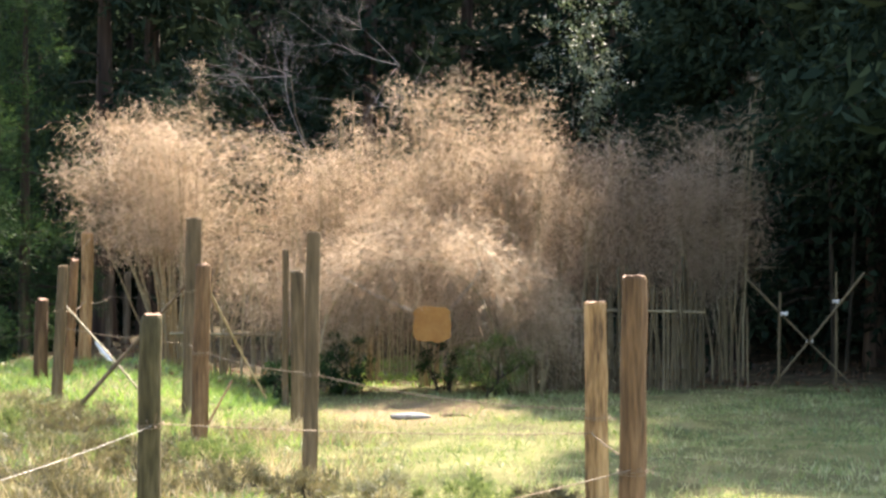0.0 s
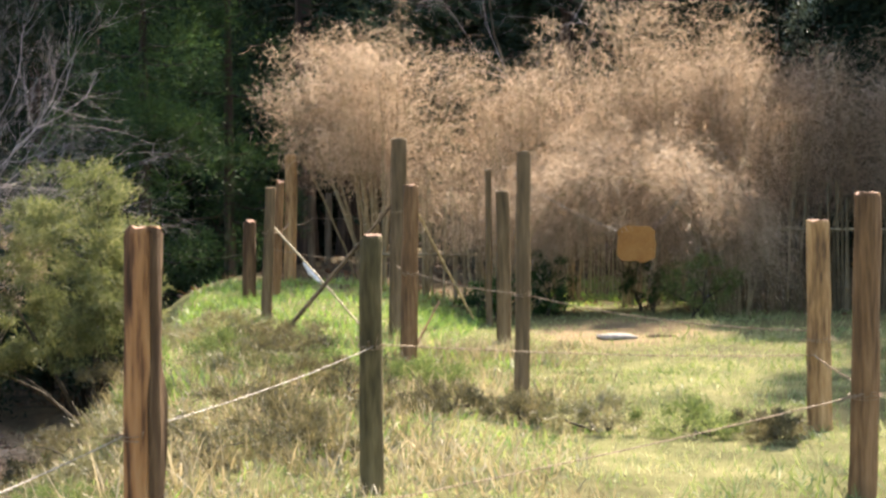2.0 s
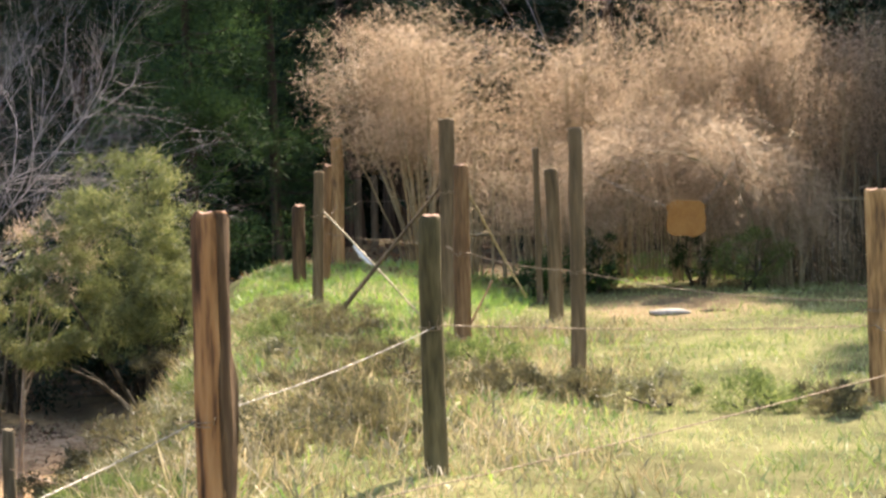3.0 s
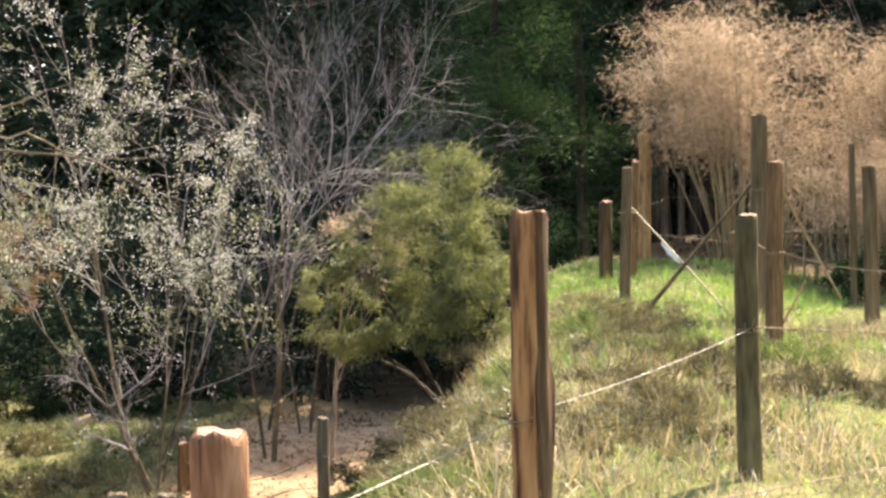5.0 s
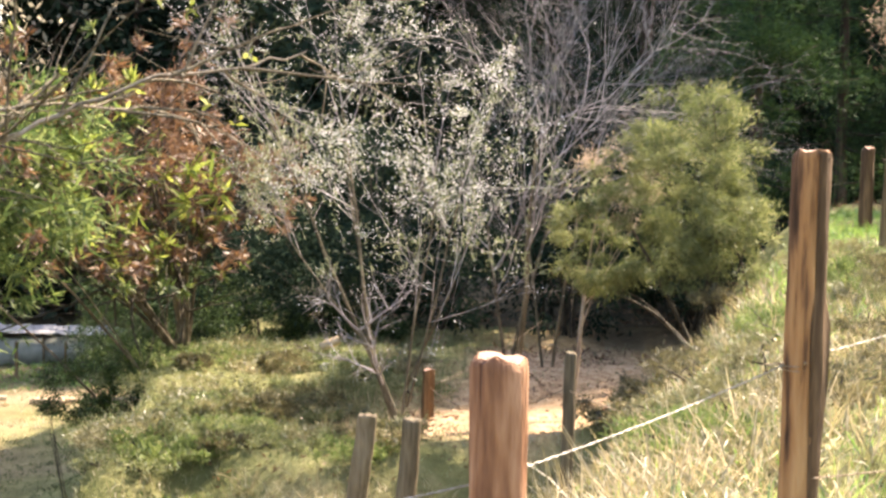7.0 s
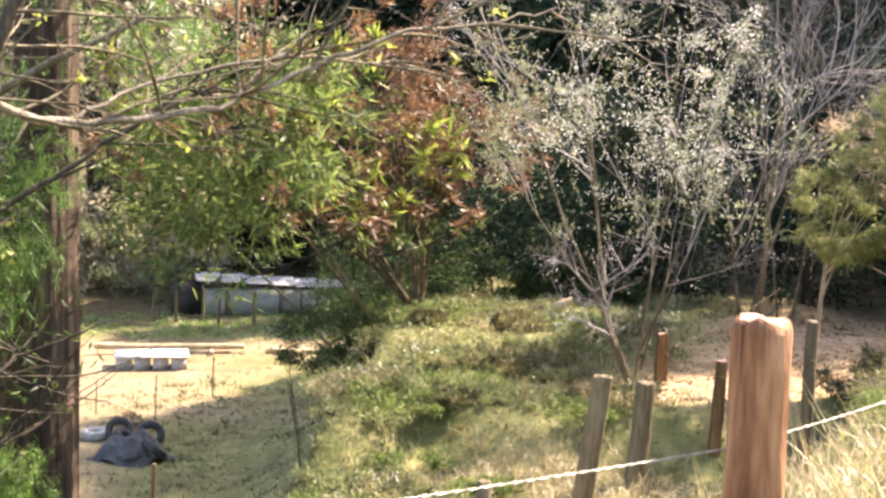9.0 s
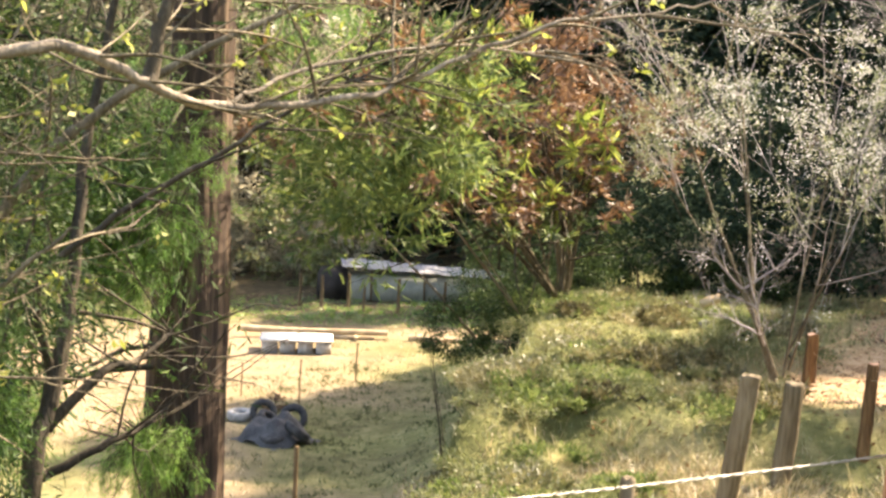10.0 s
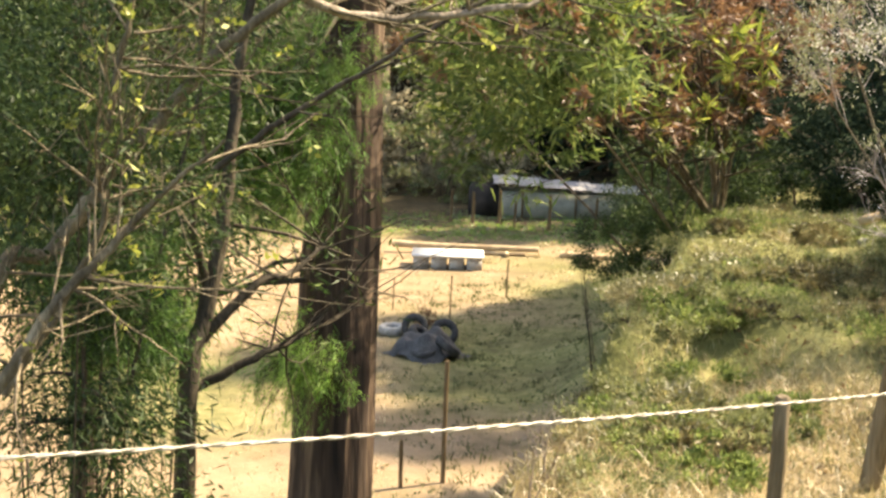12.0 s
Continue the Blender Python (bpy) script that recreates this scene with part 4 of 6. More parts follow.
def conifer(x, y, h, spread, low, count, leaf, seed, label, name="cedar_tree", group="", trunk=0.16, needle=0.22, lean=(0, 0), wide=0.045, droop=0.35):
    """A cedar: tapered trunk, drooping limbs in uneven tiers, and hanging needle sprays."""
    rng = np.random.default_rng(seed)
    z0 = ground_z(x, y)
    t = thing(name, (x, y, z0), label, "tree", group)
    s = np.linspace(0, 1, 10)
    g = Geo()
    pts = np.stack([lean[0] * s, lean[1] * s, -0.3 + (h + 0.3) * s], -1) + rng.normal(0, 0.02, (10, 3)) * s[:, None]
    rad = trunk * (1 - 0.9 * s) + trunk * 0.35 * np.exp(-s * 25)
    tube(g, pts, rad, 14, False, 0.06, rng)
    bole = part("trunk", g, BARK, t)
    gl, gb = Geo(), Geo()
    nb = int(26 + h * 5)
    per = count // nb
    for k in range(nb):
        zz = low + (h * 0.98 - low) * rng.uniform(0, 1) ** 1.15
        f = (zz - low) / max(h - low, 0.1)
        reach = spread * (1 - f) ** 0.7 * rng.uniform(0.55, 1.15) + 0.15
        a = rng.uniform(0, 2 * np.pi)
        o = np.array([np.interp(zz / h, s, pts[:, 0]), np.interp(zz / h, s, pts[:, 1]), zz])
        w = np.array([math.cos(a), math.sin(a), 0.25])
        u = np.linspace(0, 1, 5)[:, None]
        path = o + w * reach * u + np.array([0, 0, -droop * reach]) * u ** 2
        tube(gb, path, np.linspace(0.022, 0.006, 5) * (0.5 + reach * 0.4), 4, False)
        q = rng.uniform(0.2, 1, per) ** 0.7
        c = o + w * reach * q[:, None] + np.array([0, 0, -droop * reach]) * (q ** 2)[:, None] + rng.normal(0, 0.12 + 0.08 * reach, (per, 3)) * np.array([1, 1, 0.8])
        d = unit(w * 0.5 + rng.normal(0, 0.6, (per, 3)) + np.array([0, 0, -0.45]))
        leaves(gl, c, d, rng.uniform(0.5, 1.2, per) * needle, rng.uniform(0.6, 1.3, per) * wide, rng, 0.25)
    tagged(part("limbwork", gb, BARK_DARK, bole), kind="stuff")
    tagged(part("needle_mass", gl, leaf, t), kind="stuff")
    return t


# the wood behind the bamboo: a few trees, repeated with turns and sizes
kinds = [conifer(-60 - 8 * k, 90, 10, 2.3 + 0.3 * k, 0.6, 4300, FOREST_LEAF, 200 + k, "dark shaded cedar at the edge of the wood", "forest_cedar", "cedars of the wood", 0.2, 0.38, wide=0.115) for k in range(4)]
rng = np.random.default_rng(11)
spots = [(-13.5 + 2.35 * k + rng.uniform(-0.6, 0.6), 26.5 + rng.uniform(-1.2, 1.6)) for k in range(1, 13)]
spots += [(-14 + 2.7 * k + rng.uniform(-0.8, 0.8), 31 + rng.uniform(-1, 2.5)) for k in range(14)]
spots += [(-17 + 2.5 * k + rng.uniform(-0.8, 0.8), 36.5 + rng.uniform(-1, 2)) for k in range(14)]
spots = [(x, y + (3.5 if -0.5 < x < 4.0 else 0)) for x, y in spots]
spots += [(-19.5, 35.0), (-20.0, 36.5), (-20.5, 38.0), (-17.5, 36.5), (-22.5, 42.5), (-26.5, 44.0), (-19.0, 41.0), (-24.0, 47.0), (-28.0, 43.5), (-31.5, 46.5), (-29.5, 48.5)]
for k in range(5):
    a = radians(32 + 2.0 * k)
    d = 60 + rng.uniform(-3, 5)
    spots.append((-d * math.sin(a), d * math.cos(a)))
for k, (x, y) in enumerate(spots):
    s = rng.uniform(0.85, 1.08) * (1.75 if math.hypot(x, y) > 55 else 1.35 if x < -26 else 1)
    copy_thing(kinds[k % 4], Matrix.LocRotScale((x, y, ground_z(x, y) - 0.1), Euler((0, 0, rng.uniform(0, 6.28))), Vector((s, s, s))))
for k, (x, y, s) in enumerate([(-20.9, 33.4, 1.0), (-19.2, 35.0, 1.1)]):
    copy_thing(kinds[k % 4], Matrix.LocRotScale((x, y, ground_z(x, y) - 0.1), Euler((0, 0, 0.7 * k)), Vector((s, s, s))))
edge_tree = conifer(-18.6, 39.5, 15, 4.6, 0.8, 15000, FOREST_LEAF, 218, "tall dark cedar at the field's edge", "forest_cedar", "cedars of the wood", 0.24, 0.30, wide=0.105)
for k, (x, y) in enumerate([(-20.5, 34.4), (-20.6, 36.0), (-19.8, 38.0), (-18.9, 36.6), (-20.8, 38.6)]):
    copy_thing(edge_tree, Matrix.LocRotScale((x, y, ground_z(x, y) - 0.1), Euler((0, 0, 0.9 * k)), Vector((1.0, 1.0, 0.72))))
# taller copies, partly out of view, added to shade the right-hand bamboo
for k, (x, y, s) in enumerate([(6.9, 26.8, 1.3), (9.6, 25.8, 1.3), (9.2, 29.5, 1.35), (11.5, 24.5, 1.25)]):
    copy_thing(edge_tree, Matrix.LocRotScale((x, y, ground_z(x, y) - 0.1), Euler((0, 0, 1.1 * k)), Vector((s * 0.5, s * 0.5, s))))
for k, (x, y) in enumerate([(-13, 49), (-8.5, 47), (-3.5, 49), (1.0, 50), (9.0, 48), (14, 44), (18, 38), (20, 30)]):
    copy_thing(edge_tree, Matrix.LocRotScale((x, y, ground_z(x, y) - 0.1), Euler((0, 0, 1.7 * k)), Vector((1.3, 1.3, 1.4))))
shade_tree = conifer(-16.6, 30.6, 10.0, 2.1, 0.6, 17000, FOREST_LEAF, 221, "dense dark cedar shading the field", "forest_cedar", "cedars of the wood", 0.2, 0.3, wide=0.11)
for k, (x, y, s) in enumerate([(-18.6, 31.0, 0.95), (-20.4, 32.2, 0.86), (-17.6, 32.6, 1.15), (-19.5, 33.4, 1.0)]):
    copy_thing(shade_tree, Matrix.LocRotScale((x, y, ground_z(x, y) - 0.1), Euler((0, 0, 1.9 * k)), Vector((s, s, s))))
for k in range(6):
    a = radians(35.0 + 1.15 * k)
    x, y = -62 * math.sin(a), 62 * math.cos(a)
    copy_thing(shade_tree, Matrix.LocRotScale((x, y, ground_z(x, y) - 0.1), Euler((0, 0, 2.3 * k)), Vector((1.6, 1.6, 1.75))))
# tall dense trees, some out of view, added to shade the ground beside the palisade
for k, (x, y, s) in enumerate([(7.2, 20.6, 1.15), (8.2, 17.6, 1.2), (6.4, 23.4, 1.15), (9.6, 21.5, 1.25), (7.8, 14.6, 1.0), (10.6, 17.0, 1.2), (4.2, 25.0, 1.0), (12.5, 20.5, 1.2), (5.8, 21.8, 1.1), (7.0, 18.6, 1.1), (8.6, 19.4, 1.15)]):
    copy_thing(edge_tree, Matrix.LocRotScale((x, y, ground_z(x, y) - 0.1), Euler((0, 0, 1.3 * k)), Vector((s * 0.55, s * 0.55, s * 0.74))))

# two cedars added as sun blockers; the second stands out of view
conifer(5.6, 16.0, 11, 2.0, 2.6, 30000, FOREST_LEAF, 213, "tall dense cedar added to shade the meadow", trunk=0.2, needle=0.2, wide=0.05)
conifer(5.6, 12.4, 11, 2.0, 2.6, 13000, FOREST_LEAF, 214, "tall dense cedar added to shade the meadow", trunk=0.2, needle=0.28, wide=0.09)
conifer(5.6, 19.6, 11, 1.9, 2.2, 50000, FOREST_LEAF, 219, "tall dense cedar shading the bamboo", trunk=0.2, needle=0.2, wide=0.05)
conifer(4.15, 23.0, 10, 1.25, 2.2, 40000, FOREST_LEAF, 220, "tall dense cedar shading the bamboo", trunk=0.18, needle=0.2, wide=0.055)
conifer(-9.7, 5.85, 10.5, 1.5, 5.2, 18000, SHADED_LEAF, 215, "dark green cedar on the slope behind bare limbs", trunk=0.13, needle=0.13, wide=0.02)


def tufted_cedar(x, y, h, spread, low, tufts, per, leaf, seed, label, trunk=0.11, needle=0.10, wide=0.009, size=0.26):
    """A full cedar whose boughs end in rounded brushes of upturned needles."""
    rng = np.random.default_rng(seed)
    t = thing("cedar_tree", (x, y, ground_z(x, y)), label, "tree")
    g, gb, gl = Geo(), Geo(), Geo()
    zs = np.linspace(-0.3, h, 10)
    tube(g, np.stack([0 * zs, 0 * zs, zs], -1), trunk * (1 - 0.9 * (zs / h).clip(0, 1)), 14, False, 0.06, rng)
    bole = part("trunk", g, BARK, t)
    for k in range(tufts // 5):
        f = rng.uniform(0, 1) ** 1.1
        z = low + (h * 0.97 - low) * f
        reach = spread * (1 - f) ** 0.55 * rng.uniform(0.7, 1.1) + 0.12
        a = rng.uniform(0, 2 * np.pi)
        w = np.array([math.cos(a), math.sin(a), 0.0])
        u = np.linspace(0, 1, 5)[:, None]
        tube(gb, np.array([0, 0, z]) + w * reach * u + np.array([0, 0, -0.3 * reach]) * u + np.array([0, 0, 0.28 * reach]) * u ** 2, np.linspace(0.022, 0.006, 5), 4, False)
        for q in rng.uniform(0.05, 1.0, 5) ** 0.6:
            c = np.array([0, 0, z]) + w * reach * q + np.array([0, 0, -0.3 * reach * q + 0.28 * reach * q * q]) + rng.normal(0, 0.16, 3)
            r = size * rng.uniform(0.7, 1.25)
            d = unit(rng.normal(0, 1, (per, 3)) * np.array([1, 1, 0.75]) + np.array([w[0] * 0.35, w[1] * 0.35, 0.15]))
            p = c + d * r * rng.uniform(0.15, 1, (per, 1)) ** 0.6
            leaves(gl, p, unit(d + rng.normal(0, 0.4, (per, 3)) + np.array([0, 0, 0.15])), rng.uniform(0.6, 1.2, per) * needle, rng.uniform(0.6, 1.3, per) * wide, rng, 0.25)
    tagged(part("limbwork", gb, BARK_DARK, bole), kind="stuff")
    tagged(part("needle_mass", gl, leaf, t), kind="stuff")
    return t


tufted_cedar(-6.05, 19.4, 6.9, 1.5, 0.9, 400, 180, TUFT_LEAF, 210, "large bushy green cedar behind the bank, sunlit on one flank")
tufted_cedar(-5.3, 20.6, 6.0, 0.7, 0.9, 150, 160, TUFT_LEAF, 216, "slender green cedar sunlit against dark trees", trunk=0.09)
conifer(-4.9, 23.5, 9.5, 1.9, 1.2, 9000, FOREST_LEAF, 211, "dark green cedar at the wood's edge", trunk=0.18, needle=0.26, wide=0.05)
conifer(-8.6, 22.5, 7.0, 2.0, 1.0, 9000, FOREST_LEAF, 212, "dark shaded cedar behind bare trees", trunk=0.18, needle=0.3, wide=0.06)


def bare_tree(x, y, stems, label, seed, material=BARK_PALE, level=3, kids=4, lift=0.2, wild=0.35, spread=0.55, name="bare_tree", shrink=0.62, group="", low=4, sweep=(0, 0, 0)):
    """A leafless tree from a few stems, each (way, length, radius, start offset)."""
    rng = np.random.default_rng(seed)
    t = thing(name, (x, y, ground_z(x, y)), label, "tree", group)
    tips = []
    for way, length, r, off in stems:
        g, twigs = Geo(), Geo()
        pts = np.array(off, float) + unit(np.array(way, float)) * np.linspace(0, length, 8)[:, None] + np.cumsum(rng.normal(0, 0.018 * length / 2, (8, 3)), axis=0) * np.linspace(0, 1, 8)[:, None]
        pts[0, 2] = min(pts[0, 2], -0.1) if off[2] <= 0 else pts[0, 2]
        tube(g, pts, np.linspace(r, r * 0.5, 8), 9, False, 0.04, rng)
        stem = part("stem", g, BARK_MID if material == BARK_MAUVE else material, t)
        for k in range(kids + 1):
            i = 7 if k == 0 else int(rng.integers(low, 8))
            w = unit(unit(pts[i] - pts[i - 1]) + np.array(sweep) * rng.uniform(0.5, 1.6) + rng.normal(0, spread, 3) * (0.4 if k == 0 else 1))
            bough(twigs, pts[i], w, length * shrink * rng.uniform(0.6, 1.0), r * 0.34, level - 1, rng, tips, wild, lift, kids, 5, spread)
        tagged(part("branchwork", twigs, material, stem), kind="stuff")
    return t, tips


bare_tree(-7.15, 14.8, [((0.12, 0.0, 1), 2.6, 0.030, (0.05, 0, 0)), ((-0.2, 0.1, 1), 1.7, 0.020, (-0.05, 0.05, 0))],
          "bare two-stemmed tree with a sweeping haze of grey twigs", 301, BARK_MAUVE, level=5, kids=4, spread=0.5, lift=0.04, wild=0.9, shrink=0.62, sweep=(1.0, 0.35, 0.25), low=4)
bare_tree(-8.0, 16.6, [((0.3, 0.0, 1), 2.7, 0.022, (0, 0, 0)), ((0.1, 0, 1), 2.6, 0.020, (0.1, 0, 0))], "bare grey tree of fine sweeping twigs", 306, BARK_MAUVE, level=5, kids=4, spread=0.5, lift=0.04, wild=0.9, shrink=0.62, sweep=(0.8, 0.3, 0.35), low=4)
bare_tree(-6.1, 13.9, [((0.05, 0.02, 1), 1.5, 0.028, (0, 0, 0))], "thin pale sapling on the path below the bank", 302, level=2, kids=3)
bare_tree(-1.2, 21.6, [((-0.2, -0.05, 1), 4.0, 0.014, (0, 0, 0)), ((0.1, 0, 1), 3.9, 0.012, (0.1, 0, 0))], "bare tree with fine pale spreading branches behind bamboo", 304, BARK_MAUVE, level=5, kids=4, spread=0.8, lift=0.02, shrink=0.3, wild=0.8, sweep=(-0.7, 0.0, -0.3), low=5)
bare_tree(4.9, 20.4, [((-0.02, 0, 1), 4.6, 0.035, (0, 0, 0)), ((0.08, 0, 1), 4.8, 0.03, (0.15, 0, 0))], "tall thin bare saplings in deep shade", 305, BARK_DARK, level=2, kids=2)

bare_tree(-7.4, 16.4, [((0.15, 0.0, 1), 2.4, 0.018, (0, 0, 0)), ((-0.15, 0.0, 1), 2.5, 0.016, (-0.1, 0, 0))], "bare thicket of fine grey twigs rising over the path", 307, BARK_MAUVE, level=5, kids=4, spread=0.5, lift=0.04, wild=0.9, shrink=0.62, sweep=(0.8, 0.3, 0.35), low=4)


def blossom_tree():
    t, tips = bare_tree(-7.32, 12.8, [((-0.30, -0.25, 1.0), 0.95, 0.042, (0, 0, 0)), ((-0.36, -0.25, 1), 2.1, 0.017, (-0.24, -0.2, 0.75)), ((-0.02, -0.1, 1), 2.0, 0.016, (-0.22, -0.18, 0.8)),
                                      ((0.10, 0.05, 1), 2.2, 0.014, (0.05, -0.05, 0.1)), ((0.30, 0.0, 1), 1.9, 0.013, (0.08, 0.0, 0.2)), ((-0.7, -0.2, 0.95), 1.2, 0.011, (-0.3, -0.22, 0.85)), ((-0.25, 0.2, 1), 2.1, 0.013, (-0.2, -0.15, 0.7)), ((0.45, 0.1, 1), 1.7, 0.011, (0.06, 0.0, 0.35))],
                        "leaning many-stemmed tree in white spring blossom", 310, BARK_MAUVE, level=4, kids=4, spread=0.7, name="blossom_tree", lift=0.12, shrink=0.5, low=3)
    rng = np.random.default_rng(311)
    p, d = along_tips(tips, 26, rng)
    band = (p[:, 0] < 1.5) * np.where(p[:, 2] < 3.2, smoothstep(-1.0, -0.5, p[:, 0]), smoothstep(-1.65, -1.05, p[:, 0])) * smoothstep(1.5, 2.2, p[:, 2]) * (1 - 0.6 * smoothstep(0.7, 1.3, p[:, 0]))
    keep = rng.uniform(0, 1, len(p)) < 0.012 + band * (0.05 + 0.20 * smoothstep(-0.2, 0.6, ripple(p[:, 0] * 2, p[:, 2] * 3, 0.5)))
    p, d = p[keep], d[keep]
    p = np.repeat(p, 2, 0) + rng.normal(0, 0.03, (len(p) * 2, 3))
    g = Geo()
    leaves(g, p, sphere_dirs(len(p), rng), rng.uniform(0.010, 0.021, len(p)), rng.uniform(0.009, 0.017, len(p)), rng, 0.3)
    tagged(part("blossom", g, BLOSSOM, t, "small white petals along the twigs"), kind="stuff")
    q, e = along_tips(tips, 6, rng)
    keep = (q[:, 2] > 1.4) & (q[:, 0] > -1.4)
    q, e = q[keep], e[keep]
    g = Geo()
    leaves(g, q, unit(e + rng.normal(0, 0.7, (len(q), 3))), rng.uniform(0.02, 0.045, len(q)), rng.uniform(0.007, 0.014, len(q)), rng)
    tagged(part("young_foliage", g, BUD_LEAF, t), kind="stuff")


blossom_tree()


def leaf_bush(x, y, z_mid, size, stems, count, leaf, seed, label, leaf_len, leaf_wide, name="bush", hang=0.1, category="shrub", twig=BARK_DARK, hollow=0.35, clusters=60, tight=1.0, off=(0.0, 0.0)):
    """A shrub of several stems whose leaves gather in uneven clusters."""
    rng = np.random.default_rng(seed)
    z0 = ground_z(x, y)
    t = thing(name, (x, y, z0), label, category)
    g = Geo()
    gl = Geo()
    mid = np.array([*off, z_mid - z0])
    size = np.array(size, float)
    dirs = sphere_dirs(clusters, rng)
    cen = mid + dirs * size * rng.uniform(hollow, 1.0, (clusters, 1)) ** 0.6
    cen[:, 2] = np.maximum(cen[:, 2], 0.05)
    per = count // clusters
    for k in range(clusters):
        root = np.array([rng.normal(0, 0.08), rng.normal(0, 0.08), -0.05])
        u = np.linspace(0, 1, 6)[:, None]
        path = root + (cen[k] - root) * u + np.array([0, 0, 0.25 * size[2]]) * np.sin(np.pi * u) + rng.normal(0, 0.02, (6, 3)) * u
        if k % max(1, clusters // max(stems, 1)) == 0:
            tube(g, path, np.linspace(0.012 + 0.012 * (k % 7 == 0), 0.003, 6), 4, False)
        r = rng.uniform(0.10, 0.24) * size.mean() * 1.3 * tight
        c = cen[k] + rng.normal(0, r * 0.6, (per, 3)) * np.array([1, 1, 0.7])
        d = unit(unit(c - mid) * 0.6 + rng.normal(0, 0.7, (per, 3)) + np.array([0, 0, -hang]))
        leaves(gl, c, d, rng.uniform(0.6, 1.3, per) * leaf_len, rng.uniform(0.6, 1.3, per) * leaf_wide, rng, 0.2)
    tagged(part("stemwork", g, twig, t), kind="stuff")
    tagged(part("foliage", gl, leaf, t), kind="stuff")
    return t


leaf_bush(-4.8, 13.85, 0.95, (0.72, 0.75, 0.98), 3, 23000, BUSH_LEAF, 320, "rounded olive-green bush on the bank by the path", 0.085, 0.008, clusters=150, tight=0.5, hollow=0.2, off=(-0.2, -0.05))
leaf_bush(-4.55, 13.9, 0.45, (0.42, 0.5, 0.45), 2, 4500, BUSH_LEAF, 324, "low olive-green bush on the bank", 0.085, 0.008, clusters=40, tight=0.7)
leaf_bush(-4.9, 13.8, 1.05, (0.42, 0.45, 0.42), 1, 1300, DRY_LEAF, 325, "dry tan tangle of twigs over a bush", 0.07, 0.005, clusters=36, tight=0.7, off=(-0.65, -0.2))
leaf_bush(-4.85, 13.85, 0.55, (0.5, 0.5, 0.6), 2, 9000, BUSH_LEAF, 321, "smaller olive-green bush beside the path", 0.085, 0.008, clusters=46, tight=0.65, off=(-0.9, -0.1))
leaf_bush(2.1, 23.2, 4.6, (0.75, 0.6, 1.35), 8, 2600, GLINT_LEAF, 327, "tall glossy evergreen shrub glinting among dark trees", 0.07, 0.024, name="glossy_evergreen", category="tree", clusters=70, hollow=0.1, tight=0.8)
leaf_bush(0.55, 16.55, 0.62, (0.36, 0.3, 0.32), 6, 2200, SHRUB_LEAF, 322, "wispy green shrub beside the bamboo arch", 0.07, 0.010, clusters=34, tight=0.8)
leaf_bush(-1.02, 16.9, 0.62, (0.24, 0.25, 0.42), 6, 2200, CEDAR_LEAF, 328, "dark dense shrub at the foot of the arch", 0.06, 0.014, clusters=26)
leaf_bush(-0.02, 17.6, 0.62, (0.26, 0.25, 0.22), 6, 1300, CEDAR_LEAF, 329, "small dark shrub inside the arch", 0.06, 0.014, clusters=18)
leaf_bush(-1.55, 16.3, 0.55, (0.35, 0.3, 0.25), 6, 1500, CEDAR_LEAF, 323, "low dark shrub at the foot of dry bamboo", 0.07, 0.018, clusters=20)
# dark undergrowth behind the mound and under the wood's edge
rng = np.random.default_rng(33)
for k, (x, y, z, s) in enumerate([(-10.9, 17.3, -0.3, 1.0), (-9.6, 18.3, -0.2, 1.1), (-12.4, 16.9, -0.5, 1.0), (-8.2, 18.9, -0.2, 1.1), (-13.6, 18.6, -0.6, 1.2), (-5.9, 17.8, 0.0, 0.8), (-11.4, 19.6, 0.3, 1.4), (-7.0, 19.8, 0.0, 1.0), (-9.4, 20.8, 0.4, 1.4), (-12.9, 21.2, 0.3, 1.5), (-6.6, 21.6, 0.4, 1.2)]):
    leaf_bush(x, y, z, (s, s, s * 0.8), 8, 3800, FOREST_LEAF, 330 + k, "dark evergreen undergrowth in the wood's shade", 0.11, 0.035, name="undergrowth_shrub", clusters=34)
leaf_bush(-12.9, 16.7, -0.9, (1.0, 1.0, 0.9), 8, 9000, SHADED_LEAF, 346, "dark evergreen shrub at the end of the mound", 0.05, 0.016, clusters=40)
leaf_bush(-11.75, 15.5, -0.85, (0.85, 0.85, 0.8), 8, 8000, SHADED_LEAF, 345, "dark green low shrub at the edge of the mound", 0.05, 0.016, clusters=36)


for k, (x, y, s) in enumerate([(-11.55, 14.1, 0.55), (-11.2, 13.1, 0.45), (-11.85, 15.2, 0.6), (-11.3, 16.8, 0.5), (-10.9, 17.1, 0.5), (-10.3, 17.4, 0.5), (-12.2, 14.9, 0.6)]):
    leaf_bush(x, y, max(ground_z(x, y) + 0.15, -1.25), (s, s, s * 0.8), 5, 4500, SHADED_LEAF, 920 + k, "dark low evergreen shrub behind the mound's crest", 0.045, 0.015, name="undergrowth_shrub", clusters=30)


